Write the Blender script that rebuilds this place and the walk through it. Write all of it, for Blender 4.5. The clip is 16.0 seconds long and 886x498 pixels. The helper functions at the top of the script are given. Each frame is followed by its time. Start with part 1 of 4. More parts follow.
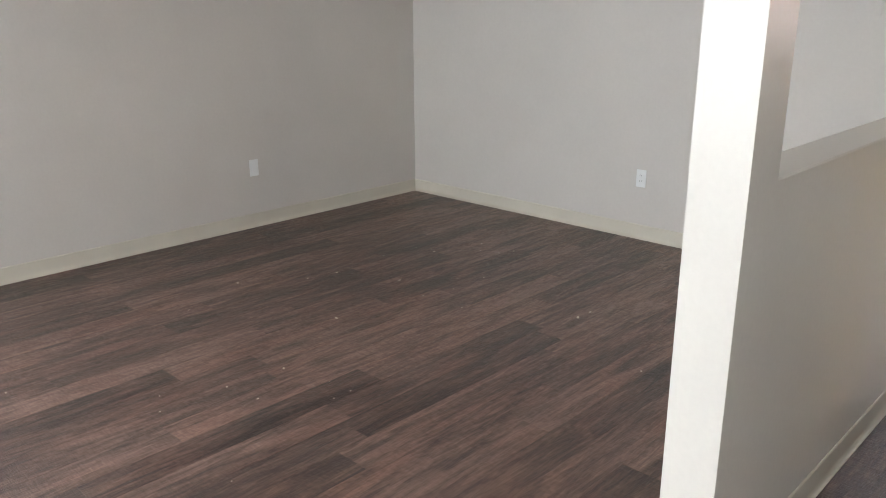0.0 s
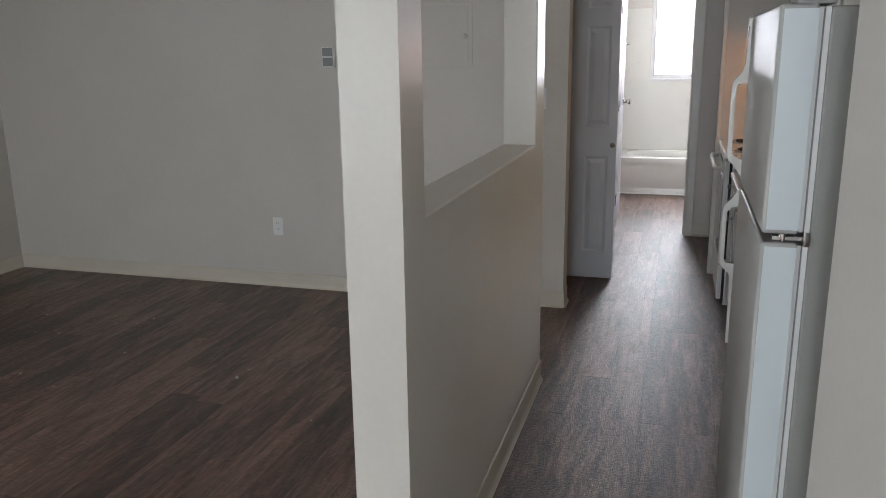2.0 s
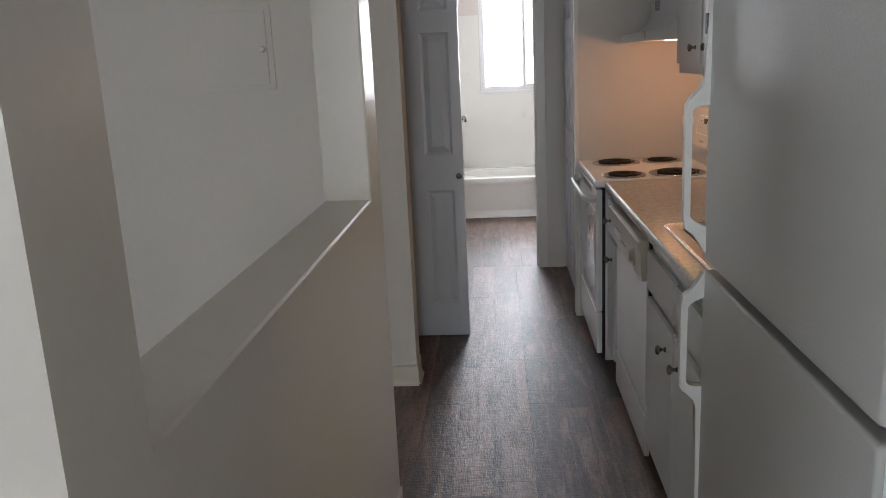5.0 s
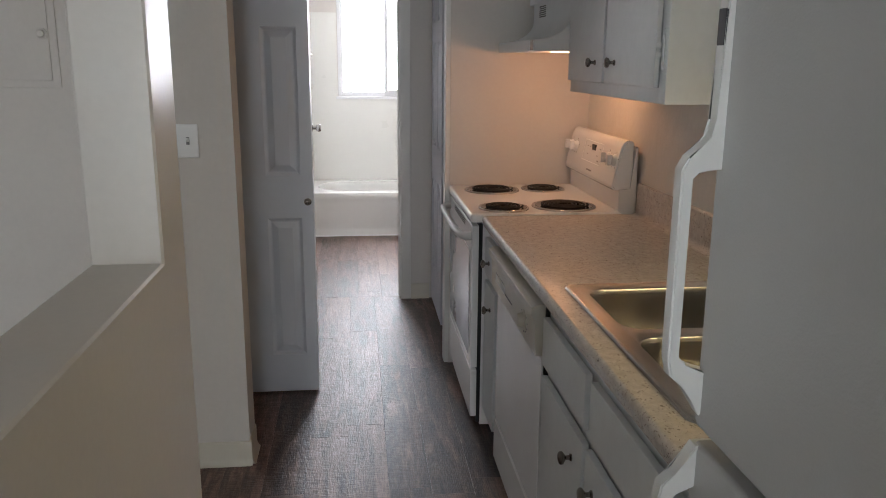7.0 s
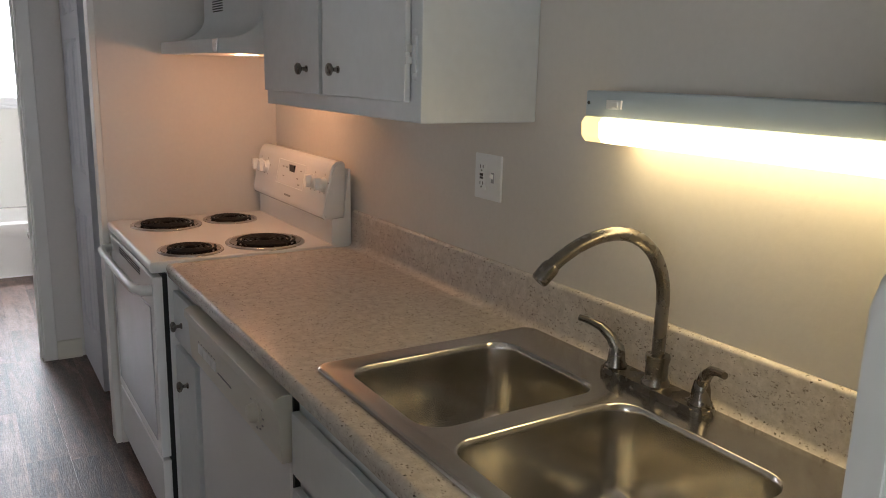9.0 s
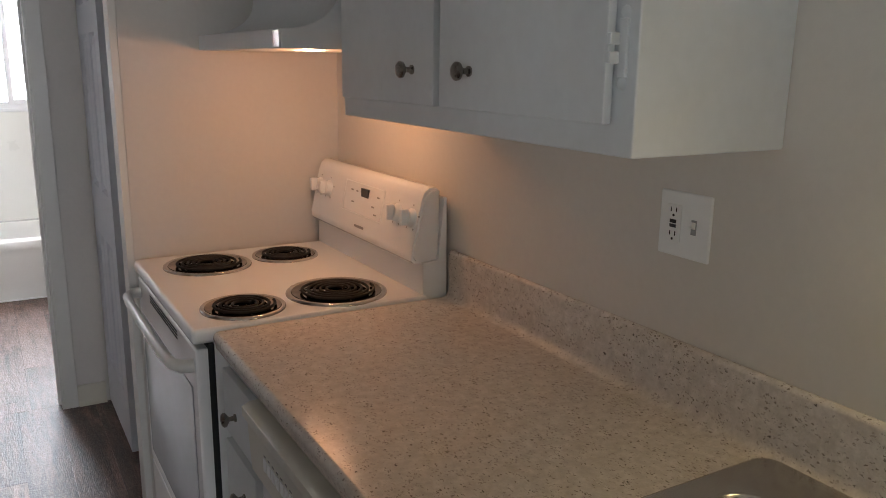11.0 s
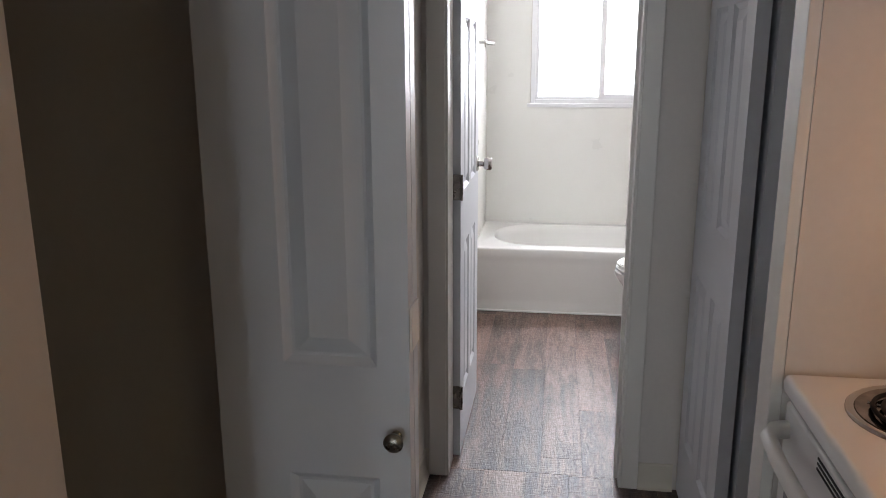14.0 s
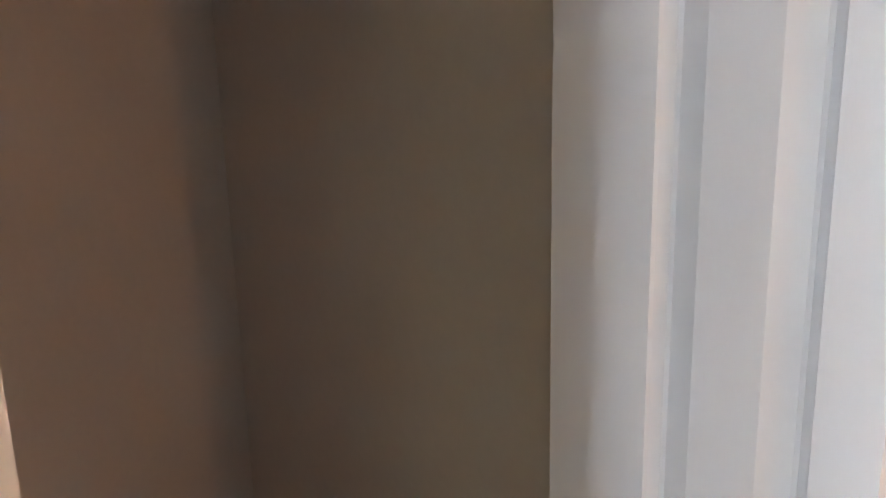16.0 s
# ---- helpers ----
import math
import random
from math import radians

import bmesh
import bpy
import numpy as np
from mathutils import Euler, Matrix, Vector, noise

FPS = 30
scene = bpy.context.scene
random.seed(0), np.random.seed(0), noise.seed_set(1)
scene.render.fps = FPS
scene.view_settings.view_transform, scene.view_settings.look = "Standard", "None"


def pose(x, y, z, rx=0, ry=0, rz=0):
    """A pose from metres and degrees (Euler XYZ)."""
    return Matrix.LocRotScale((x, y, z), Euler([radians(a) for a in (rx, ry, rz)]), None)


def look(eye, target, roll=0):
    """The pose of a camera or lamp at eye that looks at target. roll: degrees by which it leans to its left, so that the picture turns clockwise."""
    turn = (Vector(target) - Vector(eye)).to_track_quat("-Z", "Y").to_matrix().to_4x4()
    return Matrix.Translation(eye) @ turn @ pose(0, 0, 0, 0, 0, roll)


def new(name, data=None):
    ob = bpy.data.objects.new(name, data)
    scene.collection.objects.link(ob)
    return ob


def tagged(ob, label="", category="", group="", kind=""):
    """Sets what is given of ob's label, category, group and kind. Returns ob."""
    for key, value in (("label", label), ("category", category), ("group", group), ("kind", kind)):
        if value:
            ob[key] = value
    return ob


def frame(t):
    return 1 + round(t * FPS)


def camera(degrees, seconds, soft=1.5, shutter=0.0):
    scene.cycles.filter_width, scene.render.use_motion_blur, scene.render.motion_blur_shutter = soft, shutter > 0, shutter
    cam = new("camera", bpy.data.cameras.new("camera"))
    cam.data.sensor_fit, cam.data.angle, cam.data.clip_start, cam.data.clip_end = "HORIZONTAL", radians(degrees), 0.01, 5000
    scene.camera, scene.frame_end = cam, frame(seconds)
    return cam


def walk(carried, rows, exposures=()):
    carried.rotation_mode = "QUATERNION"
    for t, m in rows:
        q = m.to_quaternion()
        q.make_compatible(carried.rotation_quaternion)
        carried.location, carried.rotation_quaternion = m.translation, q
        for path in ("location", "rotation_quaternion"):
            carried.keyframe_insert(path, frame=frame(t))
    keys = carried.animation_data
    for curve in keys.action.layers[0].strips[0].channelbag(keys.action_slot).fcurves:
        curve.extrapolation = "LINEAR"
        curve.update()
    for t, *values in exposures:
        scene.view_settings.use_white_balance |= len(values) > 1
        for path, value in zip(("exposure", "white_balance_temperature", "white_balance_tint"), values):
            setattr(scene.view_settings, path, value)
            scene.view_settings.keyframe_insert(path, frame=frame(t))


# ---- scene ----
cam = camera(58.5, 16.0, soft=0.9)
PATH = [
    (0, (0.033, -0.146, 1.499), (-1.289, 1.233, 0.909), -0.2),
    (0.5, (-0.003, -0.101, 1.494), (-1.109, 1.47, 0.936), -0.7),
    (1, (-0.033, -0.143, 1.502), (-0.913, 1.575, 0.977), -0.5),
    (1.5, (-0.057, -0.168, 1.505), (-0.749, 1.643, 1.016), -0.3),
    (2, (-0.062, -0.112, 1.5), (-0.62, 1.746, 1.016), -0.8),
    (2.5, (-0.054, 0.077, 1.503), (-0.551, 1.96, 1.048), -1.7),
    (3, (-0.083, 0.253, 1.511), (-0.504, 2.159, 1.075), -1.9),
    (3.5, (-0.22, 0.413, 1.515), (-0.48, 2.352, 1.102), -1.9),
    (3.7, (-0.262, 0.468, 1.514), (-0.503, 2.411, 1.108), -2.3),
    (5.8, (-0.268, 1.191, 1.494), (-0.236, 3.126, 1.003), -1.0),
    (6, (-0.291, 1.250, 1.497), (-0.193, 3.190, 1.025), -0.4),
    (6.5, (-0.301, 1.380, 1.501), (-0.117, 3.315, 1.035), 0.3),
    (7, (-0.255, 1.606, 1.507), (-0.044, 3.537, 1.045), 0.4),
    (7.5, (-0.222, 1.760, 1.518), (0.110, 3.676, 1.062), 1.2),
    (8, (-0.273, 1.923, 1.518), (0.360, 3.765, 1.074), 2.2),
    (8.2, (-0.290, 1.981, 1.514), (0.459, 3.779, 1.067), 2.2),
    (10.3, (-0.284, 2.602, 1.500), (0.865, 4.179, 1.065), 0.3),
    (10.5, (-0.269, 2.676, 1.511), (0.873, 4.253, 1.054), 0.1),
    (11, (-0.183, 2.889, 1.517), (0.8, 4.569, 1.061), 0.8),
    (11.5, (-0.191, 3.105, 1.503), (0.536, 4.908, 1.036), 0.5),
    (12, (-0.239, 3.311, 1.512), (0.394, 5.151, 1.049), 0.5),
    (12.5, (-0.216, 3.501, 1.503), (0.177, 5.406, 1.038), 0.5),
    (13, (-0.169, 3.642, 1.509), (-0.111, 5.584, 1.032), -0.1),
    (13.5, (-0.217, 3.837, 1.482), (-0.377, 5.773, 1.006), 0.1),
    (14, (-0.236, 3.966, 1.487), (-0.515, 5.888, 1.009), -0.2),
    (14.5, (-0.2, 4.137, 1.479), (-0.795, 5.984, 0.995), 0.2),
    (15, (-0.205, 4.272, 1.48), (-1.244, 5.905, 0.979), -0.0),
]
TAIL = [
    (15.5, pose(-0.276, 4.382, 1.475, 77.09, 0.49, 38.61)),
    (16.0, pose(-0.279, 4.486, 1.480, 77.08, 1.36, 46.78)),
]
EXPOSURES = [(0.0, 1.78), (0.5, 1.56), (1.0, 1.08), (1.5, 0.8), (2.5, 0.58), (3.5, 0.5), (6.0, 0.68), (8.0, 0.8), (10.5, 0.88), (11.5, 0.62), (12.5, 0.5), (14.0, 0.68), (14.5, 0.92), (15.0, 1.4), (15.5, 2.15), (16.0, 2.75)]
walk(cam, [(t, look(eye, target, roll)) for t, eye, target, roll in PATH] + TAIL, EXPOSURES)

# ---- plan, in metres ----
CEIL = 2.44
WEST, SOUTH, NORTH = -4.67, -5.0, 4.425      # living room faces
HW0, HW1 = -0.771, -0.632                    # half wall between living room and kitchen
EAST = 0.868                                 # wall behind the counter
HALL = -0.68                                 # hall face of the closet wall
BATH = 6.55                                  # hall face of the bathroom wall
BACK = 9.22                                  # bathroom's far wall
PART = 5.40                                  # partition beside the range

# ---- world, sun, lights ----
world = bpy.data.worlds.new("sky")
scene.world = world
world.use_nodes = True
wn = world.node_tree
sky = wn.nodes.new("ShaderNodeTexSky")
sky.sky_type = "NISHITA"
sky.sun_disc = False
sky.sun_elevation, sky.sun_rotation = radians(55), radians(90)
wn.links.new(sky.outputs[0], wn.nodes["Background"].inputs[0])
wn.nodes["Background"].inputs[1].default_value = 0.12
sun = new("sun", bpy.data.lights.new("sun", "SUN"))
sun.data.energy, sun.data.angle, sun.data.color = 1.2, radians(12), (1.0, 0.96, 0.9)
sun.matrix_world = look((30, 0, 43), (0, 0, 0))


def area_lamp(name, eye, target, w, h, power, color):
    lamp = new(name, bpy.data.lights.new(name, "AREA"))
    lamp.data.shape, lamp.data.size, lamp.data.size_y = "RECTANGLE", w, h
    lamp.data.energy, lamp.data.color = power, color
    lamp.matrix_world = look(eye, target)
    return lamp


area_lamp("living_window_daylight", (-3.45, SOUTH - 0.20, 1.25), (-3.45, 2, 1.25), 1.65, 1.9, 14, (0.86, 0.91, 1.0))
# Fill lamps behind two added, unseen windows; they brighten the kitchen and hall.
area_lamp("added_entry_fill", (-0.25, SOUTH - 0.20, 1.25), (-0.25, 2, 1.25), 0.68, 1.9, 40, (0.86, 0.91, 1.0))
area_lamp("added_west_fill", (WEST - 0.20, -0.8, 1.25), (0, -0.8, 1.25), 1.95, 1.9, 21, (0.86, 0.91, 1.0))
area_lamp("bath_window_daylight", (0.03, BACK + 0.22, 1.675), (0.03, 0, 1.675), 0.98, 1.04, 52, (0.90, 0.90, 1.0))
bulb = new("hood_bulb", bpy.data.lights.new("hood_bulb", "POINT"))
bulb.data.energy, bulb.data.color, bulb.data.shadow_soft_size = 1.45, (1.0, 0.46, 0.225), 0.03
bulb.location = (0.59, 4.915, 1.510)


# ---- materials ----
def material(name, color, rough=0.5, metal=0.0, var=0.06, scale=6.0, fine=0.0, fine_scale=250.0, bump=0.0, bump_scale=120.0, coat=0.0, rough_var=0.08, streak=None):
    m = bpy.data.materials.new(name)
    m.use_nodes = True
    nt = m.node_tree
    b = nt.nodes["Principled BSDF"]
    N, L = nt.nodes.new, nt.links.new
    geo = N("ShaderNodeNewGeometry")
    src = geo.outputs["Position"]
    if streak:
        mp = N("ShaderNodeMapping")
        mp.inputs["Scale"].default_value = streak
        L(src, mp.inputs["Vector"])
        src = mp.outputs["Vector"]
    n1 = N("ShaderNodeTexNoise")
    n1.inputs["Scale"].default_value, n1.inputs["Detail"].default_value = scale, 5
    L(src, n1.inputs["Vector"])
    ramp = N("ShaderNodeMapRange")
    ramp.inputs["From Min"].default_value, ramp.inputs["From Max"].default_value = 0.3, 0.7
    ramp.inputs["To Min"].default_value, ramp.inputs["To Max"].default_value = 1 - var, 1 + var
    L(n1.outputs["Fac"], ramp.inputs["Value"])
    last = ramp.outputs["Result"]
    n2 = N("ShaderNodeTexNoise")
    n2.inputs["Scale"].default_value, n2.inputs["Detail"].default_value = fine_scale, 3
    L(src, n2.inputs["Vector"])
    if fine:
        r2 = N("ShaderNodeMapRange")
        r2.inputs["From Min"].default_value, r2.inputs["From Max"].default_value = 0.3, 0.7
        r2.inputs["To Min"].default_value, r2.inputs["To Max"].default_value = 1 - fine, 1 + fine
        L(n2.outputs["Fac"], r2.inputs["Value"])
        mul = N("ShaderNodeMath")
        mul.operation = "MULTIPLY"
        L(last, mul.inputs[0])
        L(r2.outputs["Result"], mul.inputs[1])
        last = mul.outputs[0]
    vm = N("ShaderNodeVectorMath")
    vm.operation = "SCALE"
    vm.inputs[0].default_value = color
    L(last, vm.inputs["Scale"])
    L(vm.outputs["Vector"], b.inputs["Base Color"])
    rr = N("ShaderNodeMapRange")
    rr.inputs["To Min"].default_value, rr.inputs["To Max"].default_value = max(rough - rough_var, 0.02), min(rough + rough_var, 1)
    L(n1.outputs["Fac"], rr.inputs["Value"])
    L(rr.outputs["Result"], b.inputs["Roughness"])
    b.inputs["Metallic"].default_value = metal
    b.inputs["Coat Weight"].default_value = coat
    if bump:
        n3 = N("ShaderNodeTexNoise")
        n3.inputs["Scale"].default_value, n3.inputs["Detail"].default_value = bump_scale, 4
        L(geo.outputs["Position"] if not streak else src, n3.inputs["Vector"])
        bp = N("ShaderNodeBump")
        bp.inputs["Strength"].default_value, bp.inputs["Distance"].default_value = bump, 0.004
        L(n3.outputs["Fac"], bp.inputs["Height"])
        L(bp.outputs["Normal"], b.inputs["Normal"])
    return m


def glow(name, color, strength):
    m = bpy.data.materials.new(name)
    m.use_nodes = True
    b = m.node_tree.nodes["Principled BSDF"]
    b.inputs["Base Color"].default_value = (*color, 1)
    b.inputs["Emission Color"].default_value = (*color, 1)
    b.inputs["Emission Strength"].default_value = strength
    return m


WALL = material("cream_wall_paint", (0.665, 0.632, 0.592), 0.60, var=0.03, scale=1.7, fine=0.015, fine_scale=60, bump=0.10, bump_scale=45)
SATIN = material("satin_cream_wall_paint", (0.665, 0.632, 0.582), 0.30, var=0.03, scale=1.7, fine=0.015, fine_scale=60, bump=0.09, bump_scale=40, rough_var=0.05)
PLASTER = material("rough_patched_wall_paint", (0.68, 0.64, 0.585), 0.38, var=0.03, scale=2.2, fine=0.015, fine_scale=60, bump=0.55, bump_scale=19)
CREAMP = material("cream_plastic_panel", (0.66, 0.63, 0.55), 0.35, var=0.03, scale=8)
TRIM = material("white_gloss_trim_paint", (0.76, 0.75, 0.71), 0.32, var=0.03, scale=3, bump=0.05, bump_scale=60)
DOORW = material("white_door_paint", (0.68, 0.71, 0.76), 0.42, var=0.03, scale=2.5, bump=0.06, bump_scale=70)
CABW = material("white_cabinet_paint", (0.685, 0.71, 0.72), 0.38, var=0.04, scale=4, fine=0.02, fine_scale=40, bump=0.10, bump_scale=40)
BASEW = material("cream_vinyl_base", (0.66, 0.62, 0.53), 0.45, var=0.04, scale=3)
CEILM = material("white_ceiling_paint", (0.84, 0.83, 0.80), 0.8, var=0.02, scale=2, bump=0.2, bump_scale=60)
ENAMEL = material("white_appliance_enamel", (0.85, 0.85, 0.845), 0.20, var=0.02, scale=3, rough_var=0.05)
# White door steel, greyed: the shade on the fronts is in the base colour.
FRIDGE = material("shaded_pebbled_white_fridge_steel", (0.43, 0.43, 0.42), 0.34, var=0.04, scale=2, bump=0.13, bump_scale=260, rough_var=0.05)
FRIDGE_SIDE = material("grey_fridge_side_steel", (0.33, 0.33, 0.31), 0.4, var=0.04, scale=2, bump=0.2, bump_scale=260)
# The same white steel, lighter and bluer for daylight on the door edges.
FRIDGE_LIT = material("daylit_smooth_white_fridge_steel", (0.70, 0.77, 0.80), 0.32, var=0.02, scale=2)
PLASTIC = material("white_plastic", (0.86, 0.87, 0.86), 0.32, var=0.02, scale=8)
HANDLEW = material("off_white_handle_plastic", (0.70, 0.70, 0.67), 0.33, var=0.03, scale=8)
GREYP = material("grey_gasket", (0.30, 0.31, 0.31), 0.6, var=0.05)
DARK = material("dark_slot_and_gap_shade", (0.012, 0.012, 0.012), 0.6, var=0.1)
BLACKGL = material("black_display_glass", (0.02, 0.018, 0.016), 0.12, var=0.05)
BADGE = material("dark_badge", (0.03, 0.03, 0.035), 0.3, var=0.05)
CHROME = material("chrome", (0.60, 0.58, 0.56), 0.12, 1.0, var=0.06, scale=20, rough_var=0.06)
NICKEL = material("brushed_nickel", (0.27, 0.248, 0.225), 0.27, 1.0, var=0.08, scale=30, rough_var=0.06)
STEEL = material("brushed_stainless_steel", (0.64, 0.62, 0.585), 0.21, 1.0, var=0.06, scale=4, fine=0.06, fine_scale=300, rough_var=0.06)
# Chrome darkened unevenly, so the bowl's dark reflections are in its colour.
PANDARK = material("drip_pan_dark_reflection", (0.30, 0.26, 0.235), 0.07, 1.0, var=0.4, scale=25)
COIL = material("black_burner_coil", (0.012, 0.010, 0.009), 0.72, var=0.3, scale=30)
OVENGL = material("pale_oven_window_glass", (0.34, 0.35, 0.37), 0.10, var=0.06, scale=5)
TUBW = material("white_tub_enamel", (0.80, 0.80, 0.77), 0.16, var=0.02, scale=2, rough_var=0.04)
SURR = material("white_tub_surround", (0.78, 0.78, 0.74), 0.30, var=0.008, scale=6, bump=0.006, bump_scale=30)
VINYLW = material("white_window_vinyl", (0.80, 0.81, 0.82), 0.35, var=0.02)
PRINT = material("grey_print", (0.30, 0.29, 0.28), 0.5, var=0.05)
# White housing steel, with the bluish daylight on it put into the colour.
LAMPDAYLIT = material("daylit_white_lamp_steel", (0.50, 0.58, 0.62), 0.35, var=0.03)
SUBFLOOR = material("dark_joint", (0.02, 0.015, 0.012), 0.8)
CHIP = material("white_paint_chip", (0.7, 0.66, 0.55), 0.7)
BULB = glow("hood_lamp_lens", (1.0, 0.78, 0.50), 9)
TUBE = glow("fluorescent_diffuser", (1.0, 0.79, 0.42), 3.6)
TUBE_END = glow("dim_diffuser_end", (1.0, 0.74, 0.33), 0.85)

PANE = bpy.data.materials.new("window_glass")
PANE.use_nodes = True
pn = PANE.node_tree
pn.nodes.remove(pn.nodes["Principled BSDF"])
pt, pg, pm, pf = (pn.nodes.new(k) for k in ("ShaderNodeBsdfTransparent", "ShaderNodeBsdfGlossy", "ShaderNodeMixShader", "ShaderNodeFresnel"))
pt.inputs[0].default_value = (0.95, 0.97, 0.97, 1)
pg.inputs["Roughness"].default_value = 0.08
pn.links.new(pf.outputs[0], pm.inputs[0])
pn.links.new(pt.outputs[0], pm.inputs[1])
pn.links.new(pg.outputs[0], pm.inputs[2])
pn.links.new(pm.outputs[0], pn.nodes["Material Output"].inputs[0])


def plank_material():
    m = bpy.data.materials.new("dark_oak_vinyl_plank")
    m.use_nodes = True
    nt = m.node_tree
    b = nt.nodes["Principled BSDF"]
    N, L = nt.nodes.new, nt.links.new
    geo, info = N("ShaderNodeNewGeometry"), N("ShaderNodeObjectInfo")
    off = N("ShaderNodeMath")
    off.operation = "MULTIPLY"
    off.inputs[1].default_value = 71.3
    L(info.outputs["Random"], off.inputs[0])
    add = N("ShaderNodeVectorMath")
    add.operation = "ADD"
    comb = N("ShaderNodeCombineXYZ")
    L(off.outputs[0], comb.inputs["X"])
    L(off.outputs[0], comb.inputs["Z"])
    L(geo.outputs["Position"], add.inputs[0])
    L(comb.outputs[0], add.inputs[1])

    def noise_at(sx, sy, scale, detail, dist=0.0):
        mp = N("ShaderNodeMapping")
        mp.inputs["Scale"].default_value = (sx, sy, 1)
        L(add.outputs[0], mp.inputs["Vector"])
        n = N("ShaderNodeTexNoise")
        n.inputs["Scale"].default_value, n.inputs["Detail"].default_value, n.inputs["Distortion"].default_value = scale, detail, dist
        L(mp.outputs["Vector"], n.inputs["Vector"])
        return n.outputs["Fac"]

    grain = noise_at(1, 0.10, 46, 8, 0.9)
    broad = noise_at(1, 0.15, 11, 6, 1.2)
    warm = noise_at(1, 0.35, 5, 3, 0.4)
    ramp = N("ShaderNodeValToRGB")
    e = ramp.color_ramp.elements
    e[0].position, e[0].color = 0.36, (0.036, 0.024, 0.020, 1)
    e[1].position, e[1].color = 0.69, (0.235, 0.148, 0.116, 1)
    mid = e.new(0.5)
    mid.color = (0.098, 0.057, 0.045, 1)
    mix = N("ShaderNodeMath")
    mix.operation = "MULTIPLY_ADD"
    mix.inputs[1].default_value = 0.50
    half_b = N("ShaderNodeMath")
    half_b.operation = "MULTIPLY"
    half_b.inputs[1].default_value = 0.57
    L(broad, half_b.inputs[0])
    L(grain, mix.inputs[0])
    L(half_b.outputs[0], mix.inputs[2])
    tone = N("ShaderNodeMath")
    tone.operation = "MULTIPLY_ADD"
    tone.inputs[1].default_value = 0.19
    L(info.outputs["Random"], tone.inputs[0])
    sub = N("ShaderNodeMath")
    sub.operation = "SUBTRACT"
    sub.inputs[1].default_value = 0.108
    L(mix.outputs[0], sub.inputs[0])
    L(sub.outputs[0], tone.inputs[2])
    L(tone.outputs[0], ramp.inputs[0])
    hue = N("ShaderNodeMix")
    hue.data_type = "RGBA"
    hue.blend_type = "MULTIPLY"
    wr = N("ShaderNodeMapRange")
    wr.inputs["From Min"].default_value, wr.inputs["From Max"].default_value = 0.45, 0.75
    L(warm, wr.inputs["Value"])
    L(wr.outputs[0], hue.inputs["Factor"])
    L(ramp.outputs[0], hue.inputs["A"])
    hue.inputs["B"].default_value = (1.08, 0.94, 0.88, 1)
    # embossed weave: fine ticks along and across the plank
    along = noise_at(1, 0.12, 240, 2)
    across = noise_at(0.14, 1, 220, 2)
    addh = N("ShaderNodeMath")
    addh.operation = "ADD"
    L(along, addh.inputs[0])
    L(across, addh.inputs[1])
    # The weave's glints and shade are also painted into the base colour.
    tick = N("ShaderNodeMapRange")
    tick.inputs["From Min"].default_value, tick.inputs["From Max"].default_value = 0.75, 1.25
    tick.inputs["To Min"].default_value, tick.inputs["To Max"].default_value = 0.74, 1.26
    L(addh.outputs[0], tick.inputs["Value"])
    glinted = N("ShaderNodeVectorMath")
    glinted.operation = "SCALE"
    L(hue.outputs["Result"], glinted.inputs[0])
    L(tick.outputs[0], glinted.inputs["Scale"])
    L(glinted.outputs["Vector"], b.inputs["Base Color"])
    rr = N("ShaderNodeMapRange")
    rr.inputs["From Min"].default_value, rr.inputs["From Max"].default_value = 0.78, 1.22
    rr.inputs["To Min"].default_value, rr.inputs["To Max"].default_value = 0.48, 0.29
    L(addh.outputs[0], rr.inputs["Value"])
    L(rr.outputs[0], b.inputs["Roughness"])
    bp = N("ShaderNodeBump")
    bp.inputs["Strength"].default_value, bp.inputs["Distance"].default_value = 0.8, 0.0020
    L(addh.outputs[0], bp.inputs["Height"])
    L(bp.outputs[0], b.inputs["Normal"])
    b.inputs["Specular IOR Level"].default_value = 0.72
    return m


